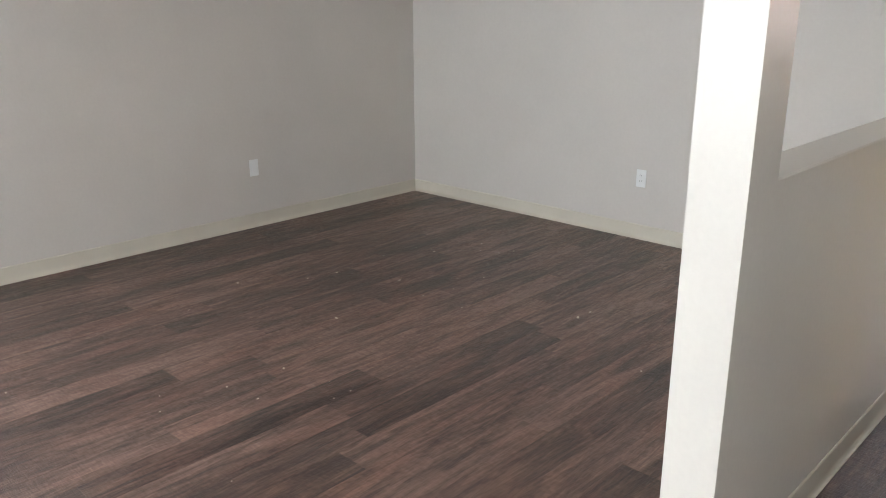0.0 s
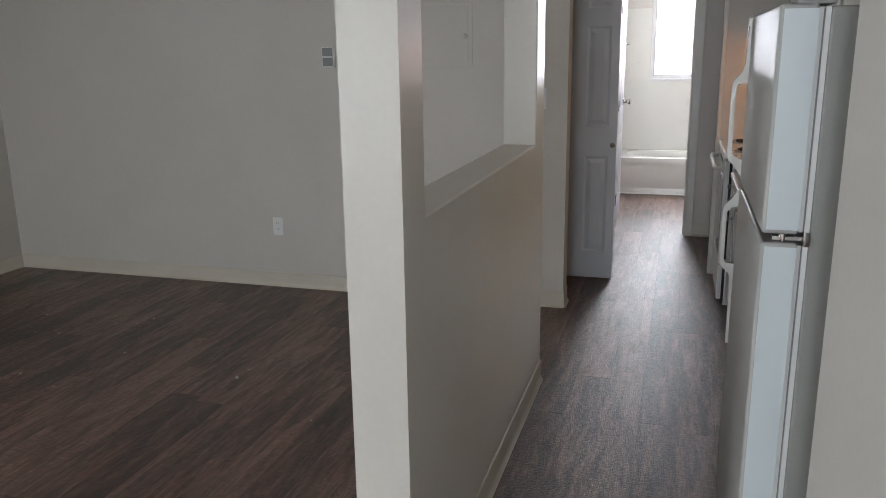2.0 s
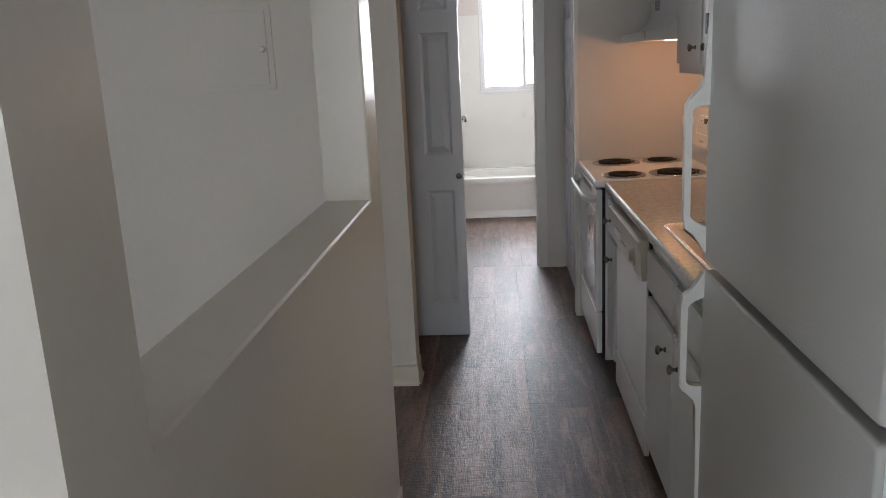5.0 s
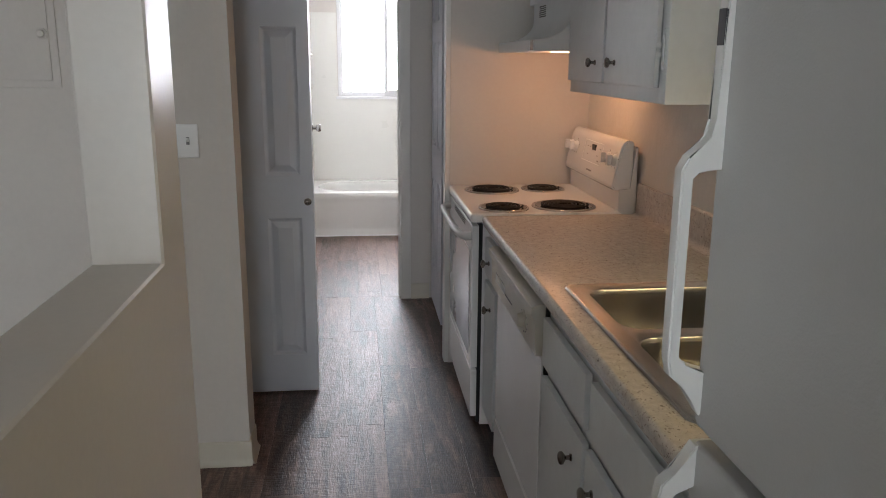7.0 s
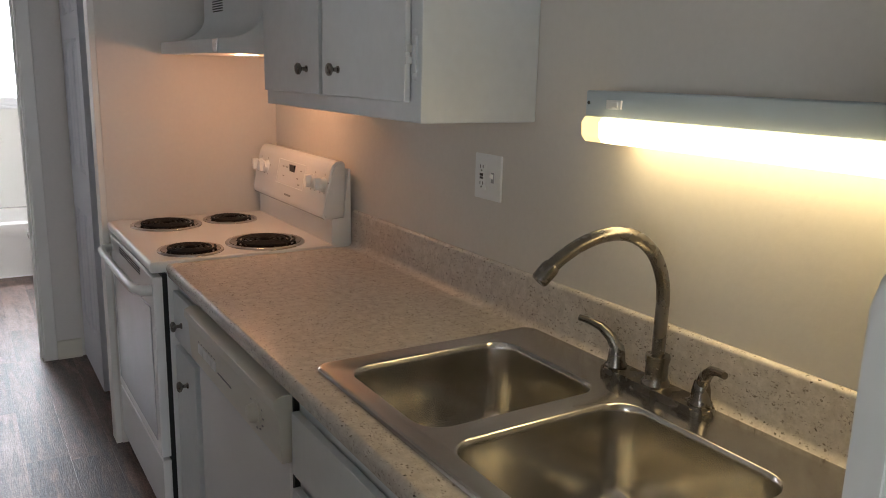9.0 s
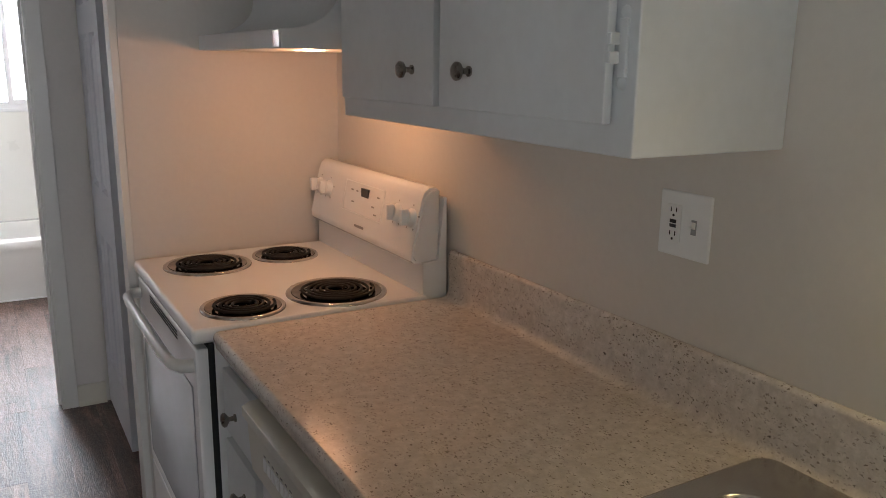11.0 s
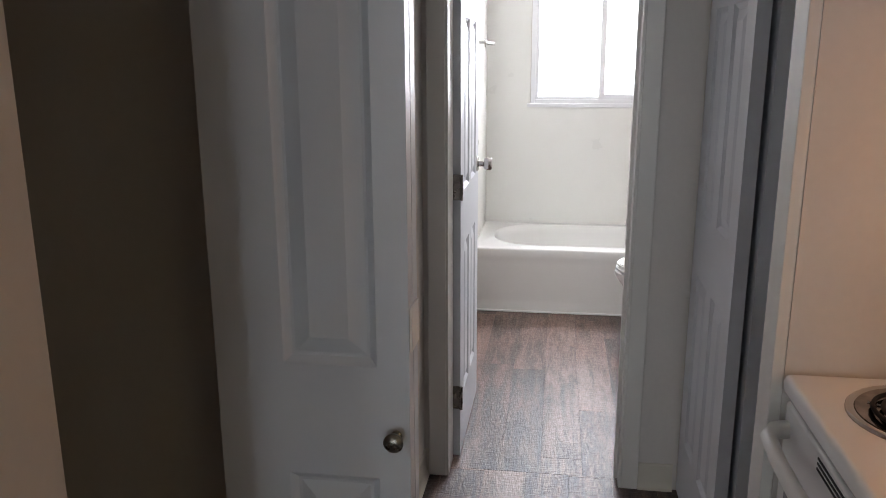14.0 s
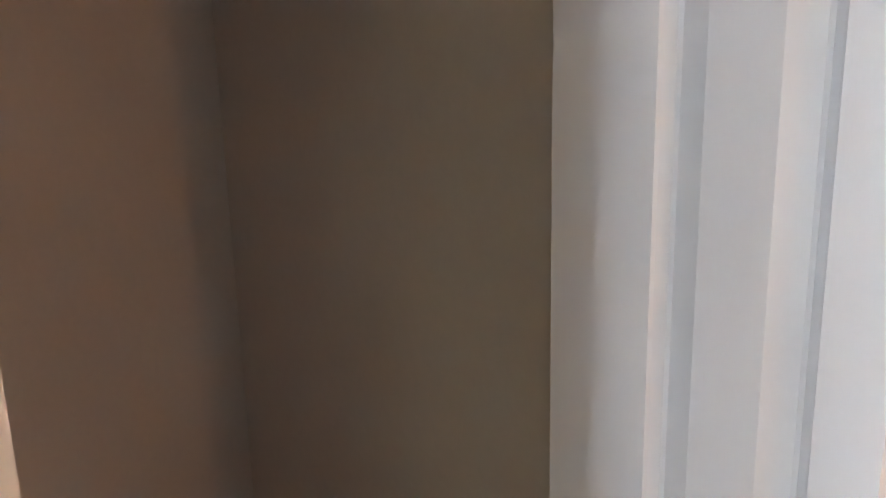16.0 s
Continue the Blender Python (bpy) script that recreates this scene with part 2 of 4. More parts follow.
def speckle_material():
    m = bpy.data.materials.new("speckled_beige_laminate")
    m.use_nodes = True
    nt = m.node_tree
    b = nt.nodes["Principled BSDF"]
    N, L = nt.nodes.new, nt.links.new
    geo = N("ShaderNodeNewGeometry")
    wob = N("ShaderNodeMapping")
    wob.inputs["Scale"].default_value = (1.0, 0.5, 1.0)
    wob.inputs["Rotation"].default_value = (0, 0, 0.5)
    ragged = N("ShaderNodeTexNoise")
    ragged.inputs["Scale"].default_value, ragged.inputs["Detail"].default_value = 260, 3
    L(geo.outputs["Position"], ragged.inputs["Vector"])
    bend = N("ShaderNodeVectorMath")
    bend.operation = "MULTIPLY_ADD"
    bend.inputs[1].default_value = (0.009, 0.009, 0.009)
    L(ragged.outputs["Color"], bend.inputs[0])
    L(geo.outputs["Position"], bend.inputs[2])
    L(bend.outputs[0], wob.inputs["Vector"])

    mottle = N("ShaderNodeTexNoise")
    mottle.inputs["Scale"].default_value, mottle.inputs["Detail"].default_value, mottle.inputs["Roughness"].default_value = 45, 7, 0.75
    L(geo.outputs["Position"], mottle.inputs["Vector"])
    base = N("ShaderNodeValToRGB")
    e = base.color_ramp.elements
    e[0].position, e[0].color = 0.33, (0.53, 0.475, 0.425, 1)
    e[1].position, e[1].color = 0.68, (0.76, 0.70, 0.64, 1)
    L(mottle.outputs["Fac"], base.inputs[0])

    def flecks(scale, cut, color, below, keep=0.53):
        v = N("ShaderNodeTexVoronoi")
        v.inputs["Scale"].default_value, v.inputs["Randomness"].default_value = scale, 1
        L(wob.outputs["Vector"], v.inputs["Vector"])
        c = N("ShaderNodeMath")
        c.operation = "LESS_THAN"
        c.inputs[1].default_value = cut
        L(v.outputs["Distance"], c.inputs[0])
        g = N("ShaderNodeTexNoise")
        g.inputs["Scale"].default_value = scale * 0.33
        L(wob.outputs["Vector"], g.inputs["Vector"])
        k = N("ShaderNodeMath")
        k.operation = "GREATER_THAN"
        k.inputs[1].default_value = keep
        L(g.outputs["Fac"], k.inputs[0])
        f = N("ShaderNodeMath")
        f.operation = "MULTIPLY"
        L(c.outputs[0], f.inputs[0])
        L(k.outputs[0], f.inputs[1])
        mx = N("ShaderNodeMix")
        mx.data_type = "RGBA"
        L(f.outputs[0], mx.inputs["Factor"])
        if below is None:
            L(base.outputs[0], mx.inputs["A"])
        else:
            L(below, mx.inputs["A"])
        mx.inputs["B"].default_value = color
        return mx.outputs["Result"]

    c = flecks(230, 0.36, (0.60, 0.54, 0.47, 1), None, 0.50)
    c = flecks(190, 0.30, (0.42, 0.37, 0.325, 1), c, 0.52)
    c = flecks(125, 0.22, (0.28, 0.235, 0.195, 1), c, 0.56)
    c = flecks(165, 0.22, (0.24, 0.20, 0.165, 1), c, 0.575)
    c = flecks(105, 0.16, (0.10, 0.08, 0.065, 1), c, 0.58)
    L(c, b.inputs["Base Color"])
    b.inputs["Roughness"].default_value = 0.25
    return m


PLANK = plank_material()
SPECKLE = speckle_material()

# ---- building helpers ----
ORIGIN = {}


def box(bm, x0, x1, y0, y1, z0, z1, bevel=0.0, seg=2):
    made = bmesh.ops.create_cube(bm, size=1, matrix=Matrix.LocRotScale(((x0 + x1) / 2, (y0 + y1) / 2, (z0 + z1) / 2), None, (x1 - x0, y1 - y0, z1 - z0)))
    if bevel:
        edges = {e for v in made["verts"] for e in v.link_edges}
        bmesh.ops.bevel(bm, geom=list(edges), offset=bevel, segments=seg, affect="EDGES", profile=0.5)
    return bm


def boxes(*rows, bevel=0.0):
    bm = bmesh.new()
    for r in rows:
        box(bm, *r, bevel=bevel)
    return bm


def turned(bm, axis_at, direction, profile, seg=20):
    """A lathed shape: profile rows of (distance along direction, radius)."""
    d = Vector(direction).normalized()
    u = d.orthogonal().normalized()
    w = d.cross(u)
    at = Vector(axis_at)
    rings = []
    for s, r in profile:
        rings.append([bm.verts.new(at + d * s + (u * math.cos(a) + w * math.sin(a)) * max(r, 1e-5)) for a in (2 * math.pi * k / seg for k in range(seg))])
    for a, b in zip(rings, rings[1:]):
        for k in range(seg):
            bm.faces.new((a[k], a[(k + 1) % seg], b[(k + 1) % seg], b[k]))
    bm.faces.new(rings[0][::-1])
    bm.faces.new(rings[-1])
    return bm


def tube(bm, pts, radius, seg=12):
    pts = [Vector(p) for p in pts]
    radii = radius if isinstance(radius, (list, tuple)) else [radius] * len(pts)
    up = None
    rings = []
    for i, p in enumerate(pts):
        d = (pts[min(i + 1, len(pts) - 1)] - pts[max(i - 1, 0)]).normalized()
        up = d.orthogonal().normalized() if up is None else (up - d * up.dot(d)).normalized()
        w = d.cross(up)
        rings.append([bm.verts.new(p + (up * math.cos(a) + w * math.sin(a)) * radii[i]) for a in (2 * math.pi * k / seg for k in range(seg))])
    for a, b in zip(rings, rings[1:]):
        for k in range(seg):
            bm.faces.new((a[k], a[(k + 1) % seg], b[(k + 1) % seg], b[k]))
    bm.faces.new(rings[0][::-1])
    bm.faces.new(rings[-1])
    return bm


def extruded(bm, outline, axis, a, b):
    """A prism: outline of 2D points in the plane across axis, from a to b along it."""
    def at(p, s):
        return (s, p[0], p[1]) if axis == "x" else (p[0], s, p[1]) if axis == "y" else (p[0], p[1], s)
    r0 = [bm.verts.new(at(p, a)) for p in outline]
    r1 = [bm.verts.new(at(p, b)) for p in outline]
    n = len(outline)
    for k in range(n):
        bm.faces.new((r0[k], r0[(k + 1) % n], r1[(k + 1) % n], r1[k]))
    bm.faces.new(r0[::-1])
    bm.faces.new(r1)
    return bm


def rounded_rect(x0, x1, y0, y1, r, seg=5):
    pts = []
    for cx, cy, a0 in ((x1 - r, y1 - r, 0), (x0 + r, y1 - r, 90), (x0 + r, y0 + r, 180), (x1 - r, y0 + r, 270)):
        for k in range(seg + 1):
            a = radians(a0 + 90 * k / seg)
            pts.append((cx + r * math.cos(a), cy + r * math.sin(a)))
    return pts


def mesh_object(name, bm, mat, crisp=50):
    bmesh.ops.recalc_face_normals(bm, faces=bm.faces)
    me = bpy.data.meshes.new(name)
    bm.to_mesh(me)
    bm.free()
    me.materials.append(mat)
    me.polygons.foreach_set("use_smooth", [True] * len(me.polygons))
    me.set_sharp_from_angle(angle=radians(crisp))
    ob = new(name, me)
    wn_mod = ob.modifiers.new("weighted_normals", "WEIGHTED_NORMAL")
    wn_mod.keep_sharp, wn_mod.weight = True, 60
    return ob


def thing(name, at, label, category, group="", kind=""):
    ob = new(name)
    ob.empty_display_size = 0.05
    ob.location = at
    ORIGIN[ob.name] = Vector(at)
    return tagged(ob, label, category, group, kind)


def part(name, bm, mat, parent, label="", crisp=50):
    ob = mesh_object(name, bm, mat, crisp)
    o = ORIGIN[parent.name]
    ob.data.transform(Matrix.Translation(-o))
    ob.parent = parent
    ORIGIN[ob.name] = o
    return tagged(ob, label)


def single(name, bm, mat, label, category, kind="", group="", crisp=50):
    """A thing or piece of the setting that is one mesh, its origin at its base."""
    ob = mesh_object(name, bm, mat, crisp)
    co = [v.co for v in ob.data.vertices]
    o = Vector((sum(c.x for c in co) / len(co), sum(c.y for c in co) / len(co), min(c.z for c in co)))
    ob.data.transform(Matrix.Translation(-o))
    ob.location = o
    ORIGIN[ob.name] = o
    return tagged(ob, label, category, group, kind)


def structure(name, bm, mat, label, category="wall"):
    return single(name, bm, mat, label, category, "structure", "", 4)


# ---- the large structure ----
T = 0.12
# The opening in this wall is out of view, cut for an added window.
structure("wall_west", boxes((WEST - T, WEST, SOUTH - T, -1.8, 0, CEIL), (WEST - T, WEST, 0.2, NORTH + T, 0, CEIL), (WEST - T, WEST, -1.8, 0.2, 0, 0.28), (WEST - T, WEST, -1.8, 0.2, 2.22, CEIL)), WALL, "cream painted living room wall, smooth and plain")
structure("wall_north", boxes((WEST, HALL, NORTH, NORTH + 0.11, 0, CEIL), (HALL - 0.11, HALL, NORTH + 0.11, 4.572, 0, CEIL)), WALL, "cream painted living room wall ending beside the closet")
# Unseen wall; its narrow opening is added to let fill light in.
structure("wall_south", boxes((WEST, -4.3, SOUTH - T, SOUTH, 0, CEIL), (-2.6, -0.60, SOUTH - T, SOUTH, 0, CEIL), (0.10, 0.35, SOUTH - T, SOUTH, 0, CEIL), (-4.3, -2.6, SOUTH - T, SOUTH, 0, 0.28), (-4.3, -2.6, SOUTH - T, SOUTH, 2.22, CEIL), (-0.60, 0.10, SOUTH - T, SOUTH, 0, 0.28), (-0.60, 0.10, SOUTH - T, SOUTH, 2.22, CEIL)), WALL, "unseen cream painted wall with two window openings, one added")
structure("wall_entry", boxes((0.230, 0.355, SOUTH, 1.50, 0, CEIL), (0.355, EAST + T, 1.38, 1.50, 0, CEIL)), WALL, "cream painted entry wall beside the refrigerator")
structure("wall_east", boxes((EAST, EAST + T, 1.50, BACK, 0, CEIL)), PLASTER, "cream painted kitchen wall with rough patched plaster")
bm = bmesh.new()
rings = []
for x, into in ((HW0, 0.005), (HW1, -0.005)):
    rings.append([[bm.verts.new((x + s, y, z)) for y, z in ((a, c), (b, c), (b, d), (a, d))] for s, a, b, c, d in ((0, 1.485, 3.33, 0, CEIL), (0, 1.641, 3.149, 1.116, 2.104), (into, 1.645, 3.145, 1.12, 2.10))])
for k in range(4):
    j = (k + 1) % 4
    for outer, wide, inner in rings:
        bm.faces.new((outer[k], outer[j], wide[j], wide[k]))
        bm.faces.new((wide[k], wide[j], inner[j], inner[k]))
    for q in (0, 2):
        bm.faces.new((rings[0][q][k], rings[0][q][j], rings[1][q][j], rings[1][q][k]))
structure("wall_half", bm, SATIN, "cream painted half wall with a pass-through opening and posts")
structure("wall_partition", boxes((0.190, EAST, PART, PART + 0.10, 0, CEIL)), WALL, "cream painted partition beside the range")
structure("wall_hall", boxes((HALL - 0.11, HALL, 5.165, BATH, 0, CEIL), (HALL - 0.11, HALL, 4.572, 5.165, 2.04, CEIL)), WALL, "cream painted hall wall beside the folding closet door")
structure("wall_closet", boxes((-1.96, -1.85, NORTH + 0.11, 5.42, 0, CEIL), (-1.85, HALL - 0.11, 5.31, 5.42, 0, CEIL)), WALL, "plain painted closet interior walls")
structure("wall_bath", boxes((-0.84, -0.605, BATH, BATH + 0.11, 0, CEIL), (0.024, EAST, BATH, BATH + 0.11, 0, CEIL), (-0.605, 0.024, BATH, BATH + 0.11, 2.06, CEIL)), WALL, "cream painted wall around the bathroom doorway")
structure("wall_bath_side", boxes((-0.84, -0.72, BATH + 0.11, BACK, 0, CEIL)), WALL, "cream painted bathroom side wall")
structure("wall_bath_back", boxes((-0.84, -0.42, BACK, BACK + T, 0, CEIL), (0.48, EAST + T, BACK, BACK + T, 0, CEIL), (-0.42, 0.48, BACK, BACK + T, 0, 1.172), (-0.42, 0.48, BACK, BACK + T, 2.15, CEIL)), WALL, "cream painted bathroom wall with a window opening")
structure("wall_closet_header", boxes((0.195, 0.31, PART + 0.10, BATH, 2.045, CEIL)), WALL, "painted header over the sliding closet doors")
structure("ceiling", boxes((WEST - T, EAST + T, SOUTH - T, BACK + T, CEIL, CEIL + 0.1)), CEILM, "white painted flat ceiling", "ceiling")
structure("ground", boxes((-300, 300, -300, 300, -0.6, -0.35)), material("grey_ground", (0.2, 0.2, 0.19), 0.9, var=0.2, scale=0.5), "plain grey ground outside the building", "ground")

SKYWHITE = glow("white_overcast_sky", (0.95, 0.98, 1.0), 2.6)
structure("backdrop_bath", boxes((-1.6, 1.7, BACK + 0.70, BACK + 0.72, 0.2, 3.4)), SKYWHITE, "plain bright overcast sky outside the window", "sky")
# Glowing sheet behind the added west window, out of view.
structure("backdrop_west", boxes((WEST - 1.52, WEST - 1.50, -4.0, 2.4, -0.3, 4.0)), SKYWHITE, "plain bright overcast sky outside the window", "sky")
structure("backdrop_living", boxes((-6.1, 1.0, SOUTH - 1.52, SOUTH - 1.50, -0.3, 4.0)), SKYWHITE, "plain bright overcast sky outside the window", "sky")

# tub surround panels
structure("trim_surround", boxes((-0.718, -0.706, 8.44, BACK - 0.012, 0.37, 1.93), (-0.706, EAST, BACK - 0.012, BACK - 0.001, 0.37, 1.172), (-0.706, -0.425, BACK - 0.012, BACK - 0.001, 1.172, 1.93), (0.485, EAST, BACK - 0.012, BACK - 0.001, 1.172, 1.93)), SURR, "glossy white tub surround panels", "surround")


def baseboard(name, x0, x1, y0, y1, out, h=0.097):
    """A cove base with a flared toe; out: the side it faces, as "+x", "-x", "+y" or "-y"."""
    prof = [(0, h), (0.0035, h - 0.001), (0.006, h - 0.005), (0.006, 0.030), (0.008, 0.018), (0.013, 0.008), (0.019, 0.004), (0.019, 0.0005), (0, 0.0005)]
    sign = 1 if out[0] == "+" else -1
    if out[1] == "x":
        at = x0 if sign > 0 else x1
        bm = extruded(bmesh.new(), [(at + sign * d, z) for d, z in prof], "y", y0, y1)
    else:
        at = y0 if sign > 0 else y1
        bm = extruded(bmesh.new(), [(at + sign * d, z) for d, z in prof], "x", x0, x1)
    return single(name, bm, BASEW, "cream vinyl cove baseboard", "baseboard", "structure", "", 30)


g = 0.007
baseboard("baseboard_west", WEST, WEST + g, SOUTH, NORTH, "+x")
baseboard("baseboard_north", WEST + g, HALL + g, NORTH - g, NORTH, "-y")
baseboard("baseboard_tip", HALL, HALL + g, NORTH, 4.572, "+x")
baseboard("baseboard_half_kitchen", HW1, HW1 + g, 1.485, 3.33, "+x")
baseboard("baseboard_half_living", HW0 - g, HW0, 1.485, 3.33, "-x")
baseboard("baseboard_half_end", HW0 - g, HW1 + g, 1.485 - g, 1.485, "-y")
baseboard("baseboard_half_far", HW0 - g, HW1 + g, 3.33, 3.33 + g, "+y")
baseboard("baseboard_entry", 0.230 - g, 0.230, SOUTH, 1.50, "-x")
baseboard("baseboard_hall", HALL, HALL + g, 5.20, BATH - g, "+x")
baseboard("baseboard_bath_right", 0.078, 0.195, BATH - g, BATH, "-y")
baseboard("baseboard_bath_left", HALL, -0.664, BATH - g, BATH, "-y")

# bathroom door casing and jambs
structure("trim_casing_left", boxes((-0.662, -0.600, BATH - 0.016, BATH - 0.001, 0, 2.115), bevel=0.003), TRIM, "white painted door casing", "door casing")
structure("trim_casing_right", boxes((0.019, 0.076, BATH - 0.016, BATH - 0.001, 0, 2.115), bevel=0.003), TRIM, "white painted door casing", "door casing")
structure("trim_casing_head", boxes((-0.600, 0.019, BATH - 0.015, BATH - 0.001, 2.055, 2.115), bevel=0.003), TRIM, "white painted door casing", "door casing")
structure("trim_jamb", boxes((-0.6045, -0.592, BATH - 0.012, BATH + 0.115, 0, 2.045), (0.011, 0.0235, BATH - 0.012, BATH + 0.115, 0, 2.045), (-0.592, 0.011, BATH - 0.012, BATH + 0.115, 2.045, 2.0585), (0.0, 0.011, BATH + 0.05, BATH + 0.075, 0, 2.045)), TRIM, "white painted door jamb", "door jamb")
structure("trim_closet_post", boxes((0.168, 0.190, PART + 0.002, PART + 0.085, 0, 2.06), bevel=0.002), TRIM, "white painted trim at the end of the partition", "trim")
structure("trim_closet_track", boxes((0.20, 0.30, PART + 0.10, BATH, 2.035, 2.045)), GREYP, "metal sliding door track", "track")


# ---- doors ----
def panel_door(name, width, height, thick, columns, rows, mat, label, at, category="door", kind=""):
    """A moulded door: its slab in x from 0 to width, thickness in y from 0 to thick. columns and rows: (from, to) of the sunk panels."""
    d = thing(name, (0, 0, 0), label, category, "", kind)
    bm = bmesh.new()
    cuts = [0.0] + [v for c in columns for v in c] + [width]
    levels = [0.0] + [v for r in rows for v in r] + [height]
    for a, b in zip(cuts[::2], cuts[1::2]):
        box(bm, a, b, 0, thick, 0, height)
    for c0, c1 in columns:
        for a, b in zip(levels[::2], levels[1::2]):
            box(bm, c0, c1, 0, thick, a, b)
    bmesh.ops.remove_doubles(bm, verts=bm.verts, dist=1e-5)
    part("slab", bm, mat, d, "", 3)
    for c0, c1 in columns:
        for z0, z1 in rows:
            bm = bmesh.new()
            w = min(c1 - c0, z1 - z0)
            loops = []
            for inset, depth in ((0, 0), (0.003, 0.003), (0.012, 0.0100), (0.017, 0.0105), (min(0.044, w * 0.34), 0.0012)):
                for s in (0, 1):
                    y = depth if s == 0 else thick - depth
                    loops.append([bm.verts.new(p) for p in ((c0 + inset, y, z0 + inset), (c1 - inset, y, z0 + inset), (c1 - inset, y, z1 - inset), (c0 + inset, y, z1 - inset))])
            for s in (0, 1):
                ls = loops[s::2]
                for a, b in zip(ls, ls[1:]):
                    for k in range(4):
                        bm.faces.new((a[k], a[(k + 1) % 4], b[(k + 1) % 4], b[k]))
                bm.faces.new(ls[-1])
            part("panel", bm, mat, d, "", 3)
    d.matrix_world = at
    return d


def sub(parent, name, bm, mat, label=""):
    """A part given in the door's own measures."""
    ob = mesh_object(name, bm, mat)
    ob.parent = parent
    ORIGIN[ob.name] = Vector((0, 0, 0))
    return tagged(ob, label)


def knob(bm, at, direction, size=1.0):
    s = size
    return turned(bm, at, direction, [(0, 0.009 * s), (0.003 * s, 0.009 * s), (0.005 * s, 0.0055 * s), (0.014 * s, 0.005 * s), (0.018 * s, 0.010 * s), (0.022 * s, 0.0155 * s), (0.027 * s, 0.016 * s), (0.031 * s, 0.012 * s), (0.033 * s, 0.004 * s)], 20)


ROWS3 = [(0.18, 0.815), (1.005, 1.63), (1.74, 1.93)]
leaf = panel_door("bifold_door", 0.313, 1.995, 0.034, [(0.112, 0.262)], ROWS3, DOORW, "white folding closet door, folded open", pose(-0.764, 5.083, 0.012), kind="")
sub(leaf, "door_knob", knob(bmesh.new(), (0.291, 0, 0.892), (0, -1, 0), 1.0), NICKEL, "small dark nickel knob")
bm = bmesh.new()
for k in range(3):
    box(bm, 0.3135, 0.3165, 0.006, 0.066, (0.26, 1.03, 1.75)[k], (0.26, 1.03, 1.75)[k] + 0.07)
sub(leaf, "hinge", bm, PLASTIC, "painted hinges at the fold")
leaf2 = panel_door("bifold_door", 0.300, 1.995, 0.034, [(0.05, 0.20)], ROWS3, DOORW, "white folding closet door leaf, folded behind the other", pose(-0.751, 5.1215, 0.012))

ROWS6 = [(0.22, 0.80), (1.0, 1.60), (1.71, 1.91)]
bath_door = panel_door("door_1", 0.605, 2.025, 0.035, [(0.105, 0.268), (0.337, 0.500)], ROWS6, DOORW, "white moulded six-panel bathroom door, open", pose(-0.566, 6.672, 0.012, 0, 0, 90), kind="structure")
bm = turned(bmesh.new(), (0.545, 0, 1.035), (0, -1, 0), [(0, 0.031), (0.004, 0.031), (0.008, 0.026), (0.010, 0.012), (0.028, 0.011), (0.032, 0.022), (0.042, 0.026), (0.058, 0.026), (0.064, 0.022), (0.065, 0.004)], 24)
sub(bath_door, "door_knob", bm, CHROME, "satin chrome round knob")
bm = bmesh.new()
for z in (0.19, 0.98, 1.76):
    box(bm, -0.002, 0.0, 0.002, 0.033, z, z + 0.09)
    turned(bm, (-0.007, -0.004, z), (0, 0, 1), [(0, 0.006), (0.09, 0.006)], 10)
sub(bath_door, "hinge", bm, NICKEL, "satin nickel hinges")

for k, (x, y0) in enumerate(((0.243, 5.955), (0.292, 5.935))):
    sd = panel_door("sliding_closet_door", 0.585, 2.015, 0.034, [(0.095, 0.255), (0.33, 0.49)], ROWS6, DOORW, "white moulded sliding closet door, slid open", pose(x, y0, 0.012, 0, 0, 90))
    if k == 0:
        bm = turned(bmesh.new(), (0.535, -0.0005, 0.965), (0, -1, 0), [(0, 0.024), (0.0015, 0.024), (0.0016, 0.018), (0.0008, 0.004)], 20)
        sub(sd, "finger_pull", bm, NICKEL, "dark recessed finger pull")


# ---- windows ----
def window(name, x0, x1, z0, z1, y, inward, label):
    """A two-pane sliding window in a wall across y; inward: +1 or -1, the way into the room."""
    w = thing(name, ((x0 + x1) / 2, y, z0), label, "window", "", "structure")
    f, d = 0.028, 0.05
    part("window_frame", boxes((x0, x0 + f, y - d / 2, y + d / 2, z0, z1), (x1 - f, x1, y - d / 2, y + d / 2, z0, z1), (x0 + f, x1 - f, y - d / 2, y + d / 2, z0, z0 + f), (x0 + f, x1 - f, y - d / 2, y + d / 2, z1 - f, z1), bevel=0.002), VINYLW, w)
    mid = (x0 + x1) / 2
    s = 0.036
    for a, b, o, ss in ((x0 + f, mid + 0.018, -0.004, 0.020), (mid - 0.018, x1 - f, 0.014, s)):
        yy = y + o * inward
        part("sash", boxes((a, a + ss, yy - 0.009, yy + 0.009, z0 + f, z1 - f), (b - s, b, yy - 0.009, yy + 0.009, z0 + f, z1 - f), (a + ss, b - s, yy - 0.009, yy + 0.009, z0 + f, z0 + f + ss), (a + ss, b - s, yy - 0.009, yy + 0.009, z1 - f - ss, z1 - f), bevel=0.0015), VINYLW, w)
        p = part("pane", boxes((a + ss - 0.003, b - s + 0.003, yy - 0.002, yy + 0.002, z0 + f + ss - 0.003, z1 - f - ss + 0.003)), PANE, w, "bright frosted glass pane")
        p.visible_shadow = False
    return w


